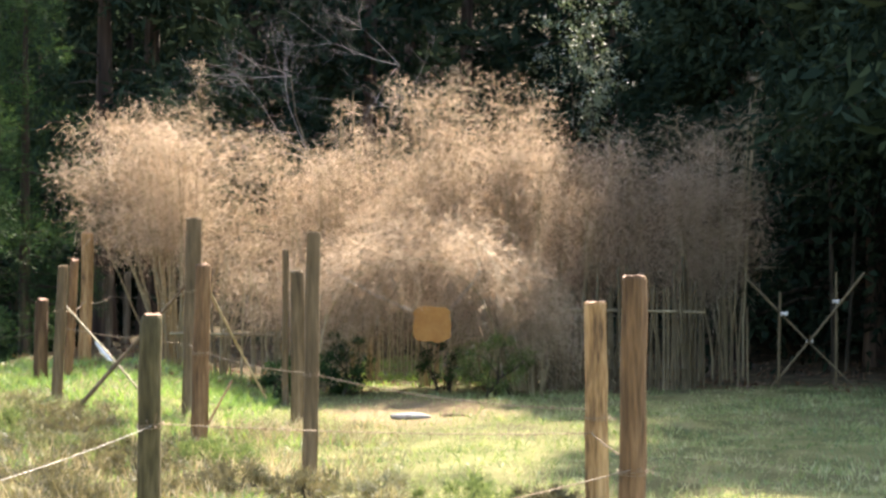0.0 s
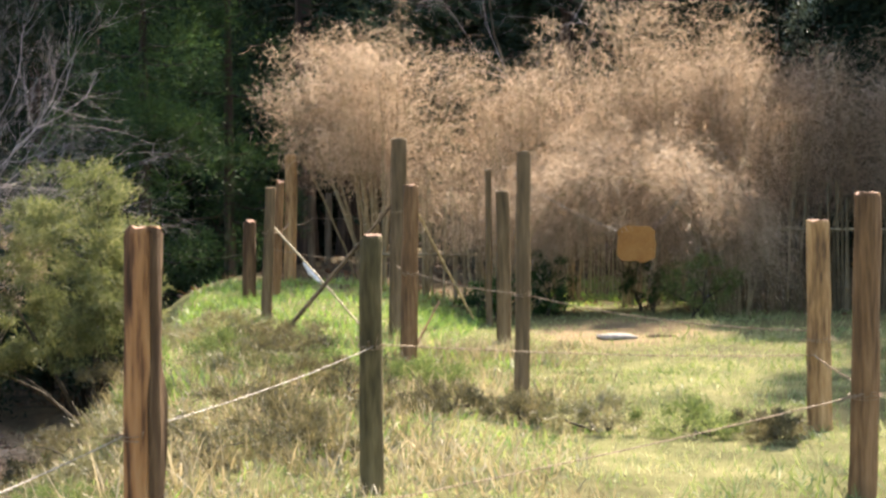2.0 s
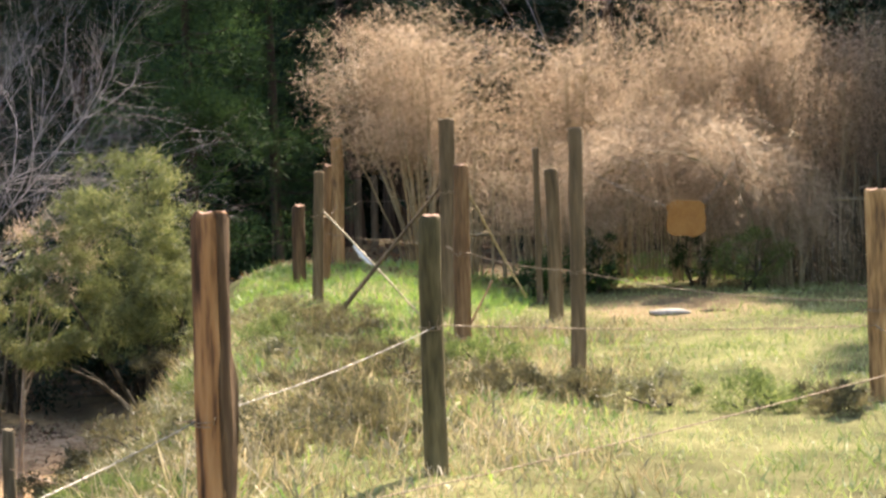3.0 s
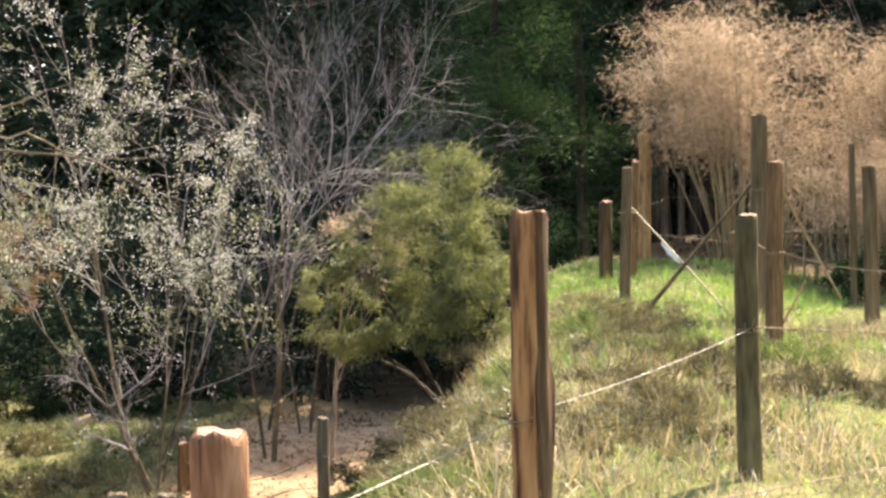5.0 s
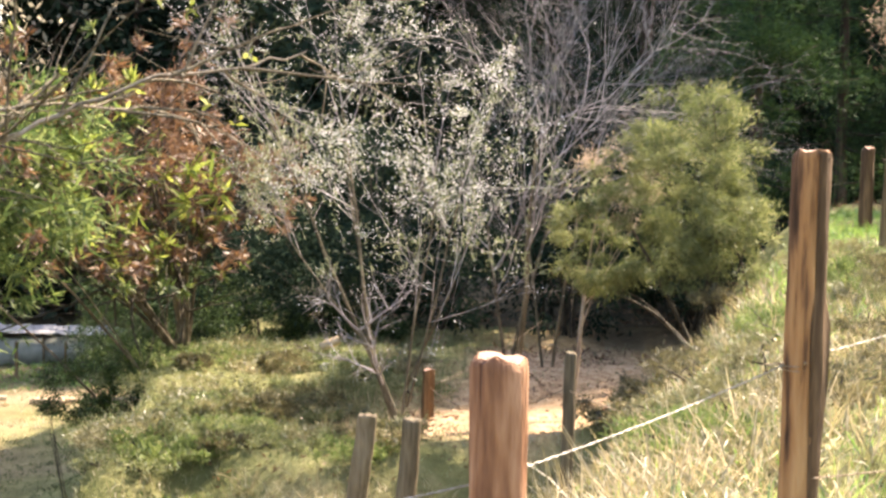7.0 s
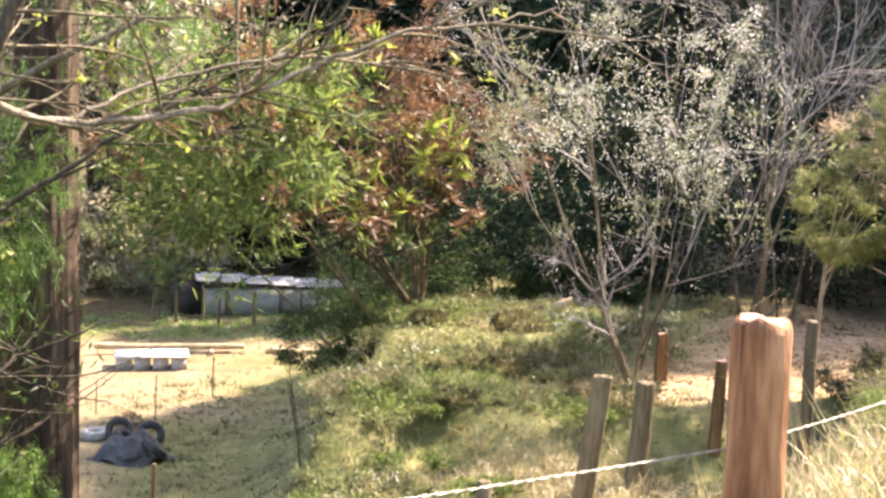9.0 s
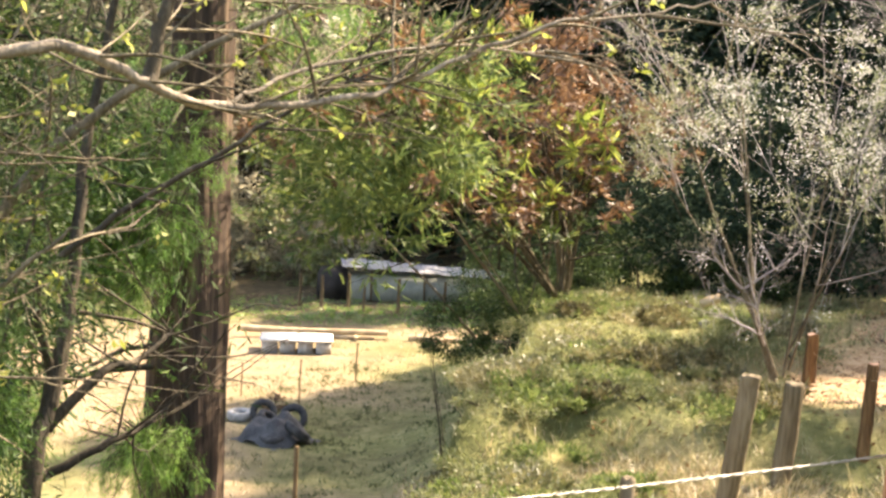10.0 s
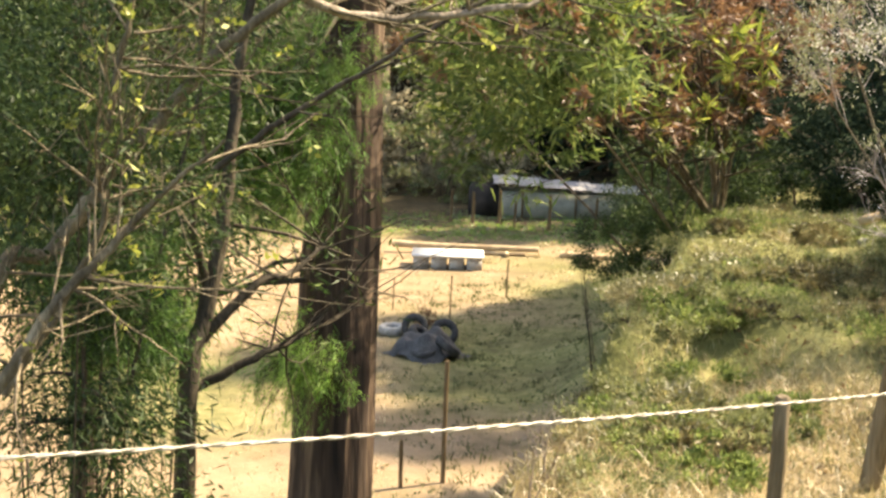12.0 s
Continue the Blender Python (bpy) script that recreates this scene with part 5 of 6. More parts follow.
def rosette_tree():
    """A leaning evergreen with long leaves in whorls, green outside and russet within."""
    rng = np.random.default_rng(350)
    x, y = -11.2, 14.9
    z0 = ground_z(x, y)
    t = thing("evergreen_tree", (x, y, z0), "leaning evergreen with whorls of long green and russet leaves", "tree")
    gb, tips = Geo(), []
    for way, length, r in (((0.55, -0.75, 0.75), 2.6, 0.05), ((0.15, -0.5, 1.0), 2.8, 0.06), ((-0.35, -0.9, 1.0), 3.0, 0.05), ((0.3, -0.15, 1.0), 2.2, 0.04), ((-0.1, -1.0, 0.62), 3.4, 0.045), ((0.28, -1.0, 0.52), 5.6, 0.05), ((0.1, -1.0, 0.75), 4.6, 0.045)):
        g = Geo()
        s = np.linspace(0, 1, 8)[:, None]
        pts = np.array([0, 0, -0.1]) + unit(np.array(way)) * length * s + np.array([0, 0, 0.25]) * np.sin(np.pi * s) + np.cumsum(rng.normal(0, 0.035, (8, 3)), axis=0) * s
        tube(g, pts, np.linspace(r, r * 0.4, 8) * 0.6, 8, False, 0.05, rng)
        part("stem", g, BARK_MID, t)
        for k in range(17):
            i = int(rng.integers(2, 8))
            bough(gb, pts[i], unit(unit(pts[i] - pts[i - 1]) + rng.normal(0, 0.7, 3)), rng.uniform(0.5, 1.1), 0.016, 1, rng, tips, 0.3, 0.1, 5, 4, 0.7)
    tips = [p for p in tips if p[-1][2] > 0.95]
    ends = np.array([p[-1] for p in tips])
    ways = unit(np.array([p[-1] - p[-2] for p in tips]))
    m = 24
    c = np.repeat(ends, m, 0) + rng.normal(0, 0.02, (len(ends) * m, 3))
    d = unit(np.repeat(ways, m, 0) * 0.55 + rng.normal(0, 0.75, (len(c), 3)))
    lit = rng.choice(len(ends), 34, replace=False)
    g = Geo()
    c2 = np.repeat(ends[lit], 26, 0) + rng.normal(0, 0.012, (34 * 26, 3))
    leaves(g, c2, unit(np.repeat(ways[lit], 26, 0) * 0.5 + rng.normal(0, 0.7, (len(c2), 3)) + [0, 0, 0.25]), rng.uniform(0.13, 0.24, len(c2)), rng.uniform(0.022, 0.036, len(c2)), rng, 0.15)
    for w0 in ((-10.67, 13.8, 0.96), (-10.42, 13.9, 1.02), (-10.3, 14.05, 0.92), (-10.2, 14.1, 0.78), (-10.45, 13.95, 0.70), (-11.0, 13.5, 0.05), (-11.15, 13.6, 0.2), (-10.85, 13.6, 0.6), (-9.9, 11.6, 0.9), (-10.2, 11.9, 0.5), (-9.6, 11.2, 1.3)):
        wc = np.array(w0) + [0.3, -0.4, 0.0] - [x, y, z0]
        out = unit(np.array([0.5, -0.8, 0.3]) + rng.normal(0, 0.25, 3))
        tube(gb, [wc - out * 0.7 - [0, 0, 0.25], wc - out * 0.3 - [0, 0, 0.06], wc], [0.014, 0.01, 0.006], 4, False)
        n = 24
        leaves(g, wc + rng.normal(0, 0.02, (n, 3)), unit(out * 0.45 + rng.normal(0, 0.65, (n, 3))), rng.uniform(0.2, 0.34, n), rng.uniform(0.032, 0.05, n), rng, 0.15)
    tagged(part("whorl_foliage", g, WHORL, t, "yellow-green whorls at the twig ends, lightened as sunlit"), kind="stuff")
    tagged(part("branchwork", gb, BARK_DARK, t), kind="stuff")
    russet = np.repeat((ends[:, 0] + ripple(ends[:, 0], ends[:, 2], 0.6) * 0.5 > 0.35) & (ends[:, 2] > 1.15) | (rng.uniform(0, 1, len(ends)) < 0.12), m)
    for flag, mat, nm in ((False, BROAD_LEAF, "green_foliage"), (True, RUSSET_LEAF, "russet_foliage")):
        g = Geo()
        k = russet == flag
        leaves(g, c[k], d[k], rng.uniform(0.07, 0.16, k.sum()), rng.uniform(0.017, 0.032, k.sum()), rng, 0.15)
        tagged(part(nm, g, mat, t), kind="stuff")


rosette_tree()

leaf_bush(-11.25, 14.75, 1.3, (0.92, 0.75, 0.85), 6, 4600, RUSSET_LEAF, 353, "evergreen with withered russet leaves behind the mound", 0.10, 0.024, name="russet_tree", category="tree", twig=BARK_MID, hollow=0.1, clusters=60, tight=0.8)
leaf_bush(-11.5, 14.5, 0.35, (0.85, 0.85, 0.7), 1, 1700, AIRY_LEAF, 354, "narrow-leaved evergreen hanging over the slope", 0.17, 0.024, name="evergreen_tree", category="tree", twig=BARK_PALE, hollow=0.15, clusters=70, tight=0.8, off=(1.3, -4.1))
leaf_bush(-11.35, 14.6, 1.1, (1.15, 1.15, 1.0), 2, 4200, AIRY_LEAF, 352, "airy evergreen with narrow yellow-green leaves on the slope", 0.17, 0.026, name="evergreen_tree", category="tree", twig=BARK_PALE, hollow=0.15, clusters=110, tight=0.8, off=(1.4, -4.1))


def big_cedar():
    """The thick cedar on the slope, with ribbed bark and hanging bright sprays."""
    rng = np.random.default_rng(360)
    x, y = -10.05, 8.3
    z0 = ground_z(x, y)
    t = thing("cedar_tree", (x, y, z0), "thick-trunked cedar with ribbed brown bark and green sprays", "tree")
    n, m = 40, 26
    zs = np.linspace(-0.4, 14, m)
    ang = np.linspace(0, 2 * np.pi, n, endpoint=False)
    rib = 1 + 0.035 * np.sin(9 * ang) + 0.025 * np.sin(17 * ang + 1) + 0.02 * np.sin(23 * ang + 2)
    r = np.interp(zs, [-0.4, 0.6, 2.0, 5, 14], [0.50, 0.40, 0.335, 0.30, 0.05])
    cx, cy = -0.06 * (zs - 2.5) * 0.6, 0.11 * (zs - 2.5) * 0.6
    v = np.stack([cx[:, None] + np.cos(ang) * rib * r[:, None], cy[:, None] + np.sin(ang) * rib * r[:, None], np.repeat(zs[:, None], n, 1)], -1)
    v += rng.normal(0, 0.006, v.shape)
    i, j = np.meshgrid(np.arange(m - 1), np.arange(n), indexing="ij")
    k = (j + 1) % n
    g = Geo()
    g.add(v.reshape(-1, 3), np.stack([i * n + j, i * n + k, (i + 1) * n + k, (i + 1) * n + j], -1).reshape(-1, 4))
    part("trunk", g, BARK, t)
    # (centre offset in metres from the trunk foot's world height, spread, count)
    sprays = [((0.02, -0.42, 0.45), 0.42, 9600), ((-0.34, -0.70, 0.45), 0.42, 7800), ((0.05, -0.52, -0.05), 0.32, 4600), ((0.15, -0.30, 0.95), 0.4, 2200),
              ((-0.42, -1.35, -1.08), 0.38, 5200), ((0.18, -0.42, -1.38), 0.32, 3600), ((-0.1, -1.1, -0.9), 0.2, 500), ((0.0, -0.6, 1.6), 0.5, 1500), ((0.5, 0.6, 1.9), 0.5, 1500), ((-0.6, 0.4, 2.6), 0.7, 2000), ((0.4, -0.2, 3.4), 0.8, 2500), ((-0.3, 0.3, 4.6), 0.9, 2500)]
    gb = Geo()
    for q, (c, s, count) in enumerate(sprays):
        c = np.array(c) + [0, 0, -z0]
        foot = np.array([np.interp(c[2] + 0.2, zs, cx), np.interp(c[2] + 0.2, zs, cy), c[2] + 0.2])
        tube(gb, [foot, (foot + c) / 2 + [0, 0, 0.1], c], [0.03, 0.02, 0.01], 5, False)
        g = Geo()
        tufts = count // 18
        tc = c + rng.normal(0, s * 0.5, (tufts, 3))
        tw = unit((tc - foot) * 0.8 + rng.normal(0, 0.25, (tufts, 3)) + [0, 0, -0.5])
        for a in range(tufts):
            tube(gb, [c + (tc[a] - c) * 0.3, tc[a], tc[a] + tw[a] * 0.14], [0.005, 0.003, 0.001], 3, False)
        p = np.repeat(tc, 52, 0) + np.repeat(tw, 52, 0) * rng.uniform(0, 0.2, (tufts * 52, 1)) + rng.normal(0, 0.02, (tufts * 52, 3))
        d = unit(np.repeat(tw, 52, 0) + rng.normal(0, 0.3, (tufts * 52, 3)))
        leaves(g, p, d, rng.uniform(0.03, 0.065, len(p)), rng.uniform(0.003, 0.0055, len(p)), rng, 0.2)
        tagged(part("spray", g, SPRAY, t), kind="stuff")
    tagged(part("limbwork", gb, BARK_DARK, t), kind="stuff")


SPRAY = leafy("bright_cedar_spray", [(0.15, (0.032, 0.085, 0.014)), (0.5, (0.09, 0.205, 0.03)), (0.85, (0.23, 0.38, 0.065))], 0.45, 0.03, 0.45)
big_cedar()


# ---- the near leaning tree whose branches cross the view ----
def limb_through(geo, points, radii, sides=7, seed=0):
    """A crooked limb through a few places."""
    p = np.array(points, float)
    s = np.linspace(0, len(p) - 1, (len(p) - 1) * 6 + 1)
    i = np.floor(s).astype(int).clip(0, len(p) - 2)
    u = (s - i)[:, None]
    a, b, c, d = p[np.maximum(i - 1, 0)], p[i], p[i + 1], p[np.minimum(i + 2, len(p) - 1)]
    q = 0.5 * (2 * b + (c - a) * u + (2 * a - 5 * b + 4 * c - d) * u ** 2 + (3 * b - a - 3 * c + d) * u ** 3)
    q += np.random.default_rng(seed).normal(0, 0.006, q.shape)
    tube(geo, q, np.interp(s, np.arange(len(p)), radii), sides, False, 0.06)
    return q


def near_tree():
    rng = np.random.default_rng(370)
    x, y = -6.75, 3.0
    z0 = ground_z(x, y)
    o = np.array([x, y, z0])
    t = thing("leaning_tree", (x, y, z0), "crooked leaning tree with bare twigs and young yellow leaves", "tree")
    lines = [([(-6.75, 3.0, z0 - 0.1), (-6.68, 3.45, -0.35), (-6.63, 3.85, 0.3), (-6.55, 4.07, 0.63), (-6.41, 4.33, 0.95), (-6.34, 4.46, 1.14), (-6.1, 4.8, 1.45), (-5.7, 5.3, 1.8)], (0.06, 0.040, 0.036, 0.033, 0.030, 0.026, 0.020, 0.012)),
             ([(-5.9, 2.5, 1.4), (-5.21, 3.2, 1.5), (-5.08, 3.56, 1.56), (-4.99, 3.85, 1.44), (-4.89, 4.11, 1.37), (-4.70, 4.6, 1.42), (-4.64, 4.93, 1.52), (-4.35, 5.3, 1.72), (-4.19, 5.62, 1.77), (-4.01, 5.97, 1.85)], (0.026, 0.023, 0.021, 0.019, 0.016, 0.013, 0.010, 0.008, 0.006, 0.003)),
             ([(-4.99, 3.85, 1.44), (-5.0, 3.95, 1.75), (-4.9, 4.2, 2.1)], (0.03, 0.024, 0.016)),
             ([(-6.45, 3.5, -0.25), (-6.21, 3.79, 0.42), (-6.23, 3.82, 0.67), (-6.23, 3.89, 1.04), (-6.21, 3.96, 1.38), (-6.15, 4.02, 1.8)], (0.018, 0.014, 0.013, 0.012, 0.011, 0.008)),
             ([(-6.45, 2.95, -0.75), (-6.13, 3.3, -0.11), (-6.09, 3.5, 0.17), (-6.01, 3.72, 0.41), (-5.96, 3.84, 0.55), (-5.75, 4.1, 0.85)], (0.032, 0.026, 0.022, 0.019, 0.015, 0.006)),
             ([(-4.89, 4.11, 1.37), (-4.85, 4.5, 1.52), (-4.6, 5.0, 1.62), (-4.35, 5.5, 1.6)], (0.010, 0.008, 0.006, 0.003)),
             ([(-5.9, 2.5, 1.4), (-6.4, 2.6, 0.3), (-6.75, 2.9, z0)], (0.05, 0.06, 0.075))]
    tips = []
    twigs = Geo()
    for k, (pts, rad) in enumerate(lines):
        g = Geo()
        q = limb_through(g, np.array(pts) - o, rad, 8, k)
        part("limb", g, BARK_GREY if k in (1, 5) else BARK_MID if k in (0, 3, 4) else BARK_DARK, t)
        for a in range((22, 24, 10, 22, 14, 9, 3)[k]):
            i = int(rng.integers(len(q) // 4, len(q) - 1) * (0.72 if k == 0 else 1))
            w = unit(unit(q[i + 1] - q[i]) * 0.7 + rng.normal(0, 0.7, 3))
            w[2] = max(w[2], -0.1)
            bough(twigs, q[i], w, rng.uniform(0.3, 0.75) * (0.6 if k == 5 else 1), 0.008, 1, rng, tips, 0.5, 0.05, 4, 4, 0.7)
    tagged(part("twig_mass", twigs, BARK_MID, t), kind="stuff")
    p, d = along_tips(tips, 4, rng)
    p = p[rng.uniform(0, 1, len(p)) < 0.04 + 0.05 * (p[:, 0] < 0.9)]
    g = Geo()
    c = np.repeat(p, 5, 0) + rng.normal(0, 0.016, (len(p) * 5, 3))
    leaves(g, c, sphere_dirs(len(c), rng), rng.uniform(0.03, 0.065, len(c)), rng.uniform(0.014, 0.028, len(c)), rng, 0.2)
    tagged(part("young_foliage", g, YELLOW_LEAF, t), kind="stuff")


near_tree()


def forked_tree():
    rng = np.random.default_rng(380)
    x, y = -7.5, 5.15
    z0 = ground_z(x, y)
    o = np.array([x, y, z0])
    t = thing("forked_tree", (x, y, z0), "small dark forked tree with low bare limbs", "tree")
    tips, tw = [], Geo()
    for k, (pts, rad) in enumerate([([(-7.5, 5.15, z0 - 0.1), (-7.6, 5.2, -1.2), (-7.68, 5.4, -0.35), (-7.7, 5.55, 0.3), (-7.8, 5.7, 1.0), (-7.7, 5.9, 2.2)], (0.075, 0.06, 0.048, 0.038, 0.03, 0.016)),
                                    ([(-7.66, 5.35, -0.5), (-7.55, 5.65, -0.2), (-7.5, 5.85, -0.15), (-7.5, 6.1, 0.0)], (0.036, 0.026, 0.017, 0.007)),
                                    ([(-7.68, 5.4, -0.2), (-7.52, 5.2, 0.3), (-7.31, 5.43, 0.63), (-7.04, 5.81, 0.93), (-6.71, 6.2, 1.27), (-6.4, 6.5, 1.5)], (0.026, 0.022, 0.018, 0.015, 0.011, 0.007)),
                                    ([(-7.62, 5.3, -0.75), (-7.45, 5.5, -0.6), (-7.35, 5.75, -0.5), (-7.3, 5.95, -0.35)], (0.03, 0.024, 0.014, 0.006))]):
        g = Geo()
        q = limb_through(g, np.array(pts) - o, rad, 8, k)
        part("limb", g, BARK_DARK, t)
        for a in range(9):
            i = int(rng.integers(len(q) // 2, len(q) - 1))
            bough(tw, q[i], unit(unit(q[i + 1] - q[i]) + rng.normal(0, 0.7, 3)), rng.uniform(0.3, 0.7), 0.008, 1, rng, tips, 0.5, 0.1, 3, 4, 0.7)
    tagged(part("twig_mass", tw, BARK_DARK, t), kind="stuff")


forked_tree()
# crown above the view, added only to cast shade on the limbs below
leaf_bush(-6.9, 3.1, 4.0, (1.35, 1.6, 0.7), 1, 8000, SHADED_LEAF, 384, "unseen evergreen crown added to shade the leaning trees", 0.09, 0.032, name="evergreen_tree", category="tree", clusters=80, hollow=0.1, off=(0.5, 4.0))
leaf_bush(-8.0, 5.1, -0.42, (0.52, 0.52, 0.52), 6, 12500, SPRAY_DARK, 381, "young cedar with dark hanging green sprays on the slope", 0.055, 0.007, name="young_cedar", hang=0.7, category="tree", clusters=80, hollow=0.1, tight=0.8)
leaf_bush(-7.3, 4.5, -0.12, (0.45, 0.45, 0.34), 6, 7000, SPRAY_DARK, 382, "young cedar with dark hanging green sprays on the slope", 0.055, 0.007, name="young_cedar", hang=0.7, category="tree", clusters=60, hollow=0.1, tight=0.8)
bare_tree(-8.3, 4.75, [((0.2, 0.3, 1), 0.7, 0.014, (0, 0, 0)), ((-0.5, 0.5, 0.8), 0.8, 0.012, (0.1, 0, 0)), ((0.5, -0.4, 0.7), 0.8, 0.012, (0, 0.1, 0)), ((-0.2, -0.6, 0.8), 0.8, 0.012, (0, 0, 0))], "tangled red-brown bare shrub on the slope", 383, BARK_RED, 4, 4, name="bare_shrub", spread=0.9)
conifer(-7.25, 4.35, 5.9, 0.8, 2.3, 17000, SHADED_LEAF, 385, "slender dark green young cedar on the slope", trunk=0.07, needle=0.09, wide=0.012)
leaf_bush(-6.6, 3.9, 0.75, (0.8, 0.8, 0.75), 3, 6500, SHADED_LEAF, 386, "dark glossy evergreen tangled in the leaning tree", 0.05, 0.012, clusters=60, hollow=0.2)
leaf_bush(-8.7, 5.6, 0.75, (0.95, 0.95, 0.75), 6, 11000, SHADED_LEAF, 388, "dark evergreen shrub with small leaves on the slope", 0.045, 0.015, clusters=70, hollow=0.1, off=(0.15, -0.4))
leaf_bush(-9.3, 5.3, 0.35, (1.1, 1.0, 1.15), 6, 14000, SHADED_LEAF, 389, "dark evergreen shrub with small leaves on the slope", 0.05, 0.017, clusters=90, hollow=0.1, off=(0.2, -0.4))
bare_tree(-12.8, 7.9, [((0.2, 0.3, 1), 0.8, 0.02, (0, 0, 0)), ((-0.3, 0.5, 0.8), 0.8, 0.018, (0.1, 0, 0)), ((0.4, -0.2, 0.7), 0.8, 0.016, (0, 0.1, 0))], "bare twiggy shrub on the slope", 387, BARK_DARK, 3, 4, name="bare_shrub")


# ---- the field below ----
def box(geo, c, s, turn=0.0, bevel=0.012):
    bm = bmesh.new()
    bmesh.ops.create_cube(bm, size=1, matrix=Matrix.LocRotScale(Vector(c), Euler((0, 0, turn)), Vector(s)))
    bmesh.ops.bevel(bm, geom=bm.edges[:], offset=bevel, segments=2, affect="EDGES")
    bm.verts.index_update()
    v = [w.co[:] for w in bm.verts]
    for size in (3, 4):
        f = [[w.index for w in q.verts] for q in bm.faces if len(q.verts) == size]
        if f:
            geo.v.append(np.array(v))
            geo.f.append(np.array(f) + geo.n)
            geo.n += len(v)
    bm.free()


def low_table():
    x, y, a = -28.8, 27.95, radians(45)
    t = thing("low_table", (x, y, ground_z(x, y)), "low white plank table on grey concrete blocks in a dry field", "table")
    t.rotation_euler.z = a
    for k in range(3):
        g2 = Geo()
        box(g2, (0, -0.36 + 0.36 * k, 0.325), (1.78, 0.345, 0.045))
        part("plank", g2, WHITE, t)
    for sx in (-0.66, -0.22, 0.22, 0.66):
        g2 = Geo()
        box(g2, (sx, 0, 0.13), (0.38, 0.86, 0.34))
        part("block", g2, CONCRETE, t)


low_table()


def lying_log(a, b, r, label, seed):
    g = Geo()
    a, b = np.array(a, float), np.array(b, float)
    s = np.linspace(0, 1, 9)[:, None]
    rng = np.random.default_rng(seed)
    tube(g, (b - a) * s + np.cumsum(rng.normal(0, 0.01, (9, 3)), axis=0), r * np.linspace(1, 0.8, 9), 10, True, 0.05, rng)
    o = part("lying_log", g, LOGS)
    o.location = a
    tagged(o, label, "log", "logs lying in the field")


for k, (a, b, r) in enumerate([((-31.2, 28.3), (-28.4, 30.9), 0.09), ((-30.4, 28.9), (-28.6, 30.5), 0.07), ((-28.0, 31.2), (-25.6, 33.4), 0.09)]):
    lying_log((*a, ground_z(*a) + r + (0.12 if k == 0 else 0)), (*b, ground_z(*b) + r + (0.04 if k == 0 else 0)), r, "long pale peeled log lying on dry grass", 400 + k)
for k, (x, y) in enumerate([(-30.6, 28.75), (-29.0, 30.25), (-27.4, 31.75)]):
    g = Geo()
    tube(g, [(-0.25, 0.25, 0), (0, 0, 0.01), (0.25, -0.25, 0)], 0.06, 9)
    o = part("log_rest", g, LOGS)
    o.location = (x, y, ground_z(x, y) + 0.055)
    tagged(o, "short log laid crosswise under a long log", "log", "logs lying in the field")


def tyre(x, y, z, tilt, turn, seed):
    """A car tyre: rounded tread with grooves and an open middle."""
    t = thing("tyre", (x, y, z), "dusty grey car tyre lying flat in the field" if seed == 0 else "worn black car tyre in a heap in the field", "tyre", "heap of tyres")
    t.rotation_euler = (tilt, 0, turn)
    n, m = 36, 12
    a, b = np.meshgrid(np.linspace(0, 2 * np.pi, n, endpoint=False), np.linspace(0, 2 * np.pi, m, endpoint=False), indexing="ij")
    cb, sb = np.cos(b), np.sin(b)
    R = 0.205 + np.sign(cb) * np.abs(cb) ** 0.6 * 0.072
    Z = np.sign(sb) * np.abs(sb) ** 0.6 * 0.085
    R = R + np.where((cb > 0.7) & (np.round(a / (2 * np.pi) * n) % 2 == 0), -0.008, 0)
    g = Geo()
    i, j = np.meshgrid(np.arange(n), np.arange(m), indexing="ij")
    g.add(np.stack([np.cos(a) * R, np.sin(a) * R, Z], -1).reshape(-1, 3), np.stack([i * m + j, (i + 1) % n * m + j, (i + 1) % n * m + (j + 1) % m, i * m + (j + 1) % m], -1).reshape(-1, 4))
    part("tread", g, RUBBER_PALE if seed == 0 else RUBBER, t)


gz = ground_z(-22.6, 21.2)
for k, (x, y, z, tilt, turn) in enumerate([(-24.0, 21.75, 0.09, 0.05, 0.3), (-23.5, 21.9, 0.2, 1.2, 0.75), (-22.35, 21.6, 0.34, 1.1, 0.85), (-22.0, 20.75, 0.16, 0.3, 0.2), (-22.9, 21.5, 0.2, 0.6, 2.0), (-21.75, 21.1, 0.25, 0.7, 2.6)]):
    tyre(x, y, gz + z, tilt, turn, k)


def tarp_heap():
    rng = np.random.default_rng(410)
    g = Geo()
    n = 26
    u = np.linspace(-1, 1, n)
    a, b = np.meshgrid(u, u, indexing="ij")
    z = np.maximum(0, 1 - a ** 2 * 0.9 - b ** 2 * 0.9) ** 0.6 * 0.42 * (1 + 0.25 * np.sin(5 * a + 2 * b) + 0.15 * np.sin(9 * b - 3 * a)) + rng.normal(0, 0.012, a.shape)
    i, j = np.meshgrid(np.arange(n - 1), np.arange(n - 1), indexing="ij")
    g.add(np.stack([a * 0.64, b * 0.62, np.maximum(z, 0.0)], -1).reshape(-1, 3), np.stack([i * n + j, (i + 1) * n + j, (i + 1) * n + j + 1, i * n + j + 1], -1).reshape(-1, 4))
    o = part("tarpaulin", g, TARP)
    o.location = (-22.25, 21.05, ground_z(-22.25, 21.05))
    tagged(o, "crumpled dark tarpaulin over a heap of tyres", "tarpaulin")


tarp_heap()


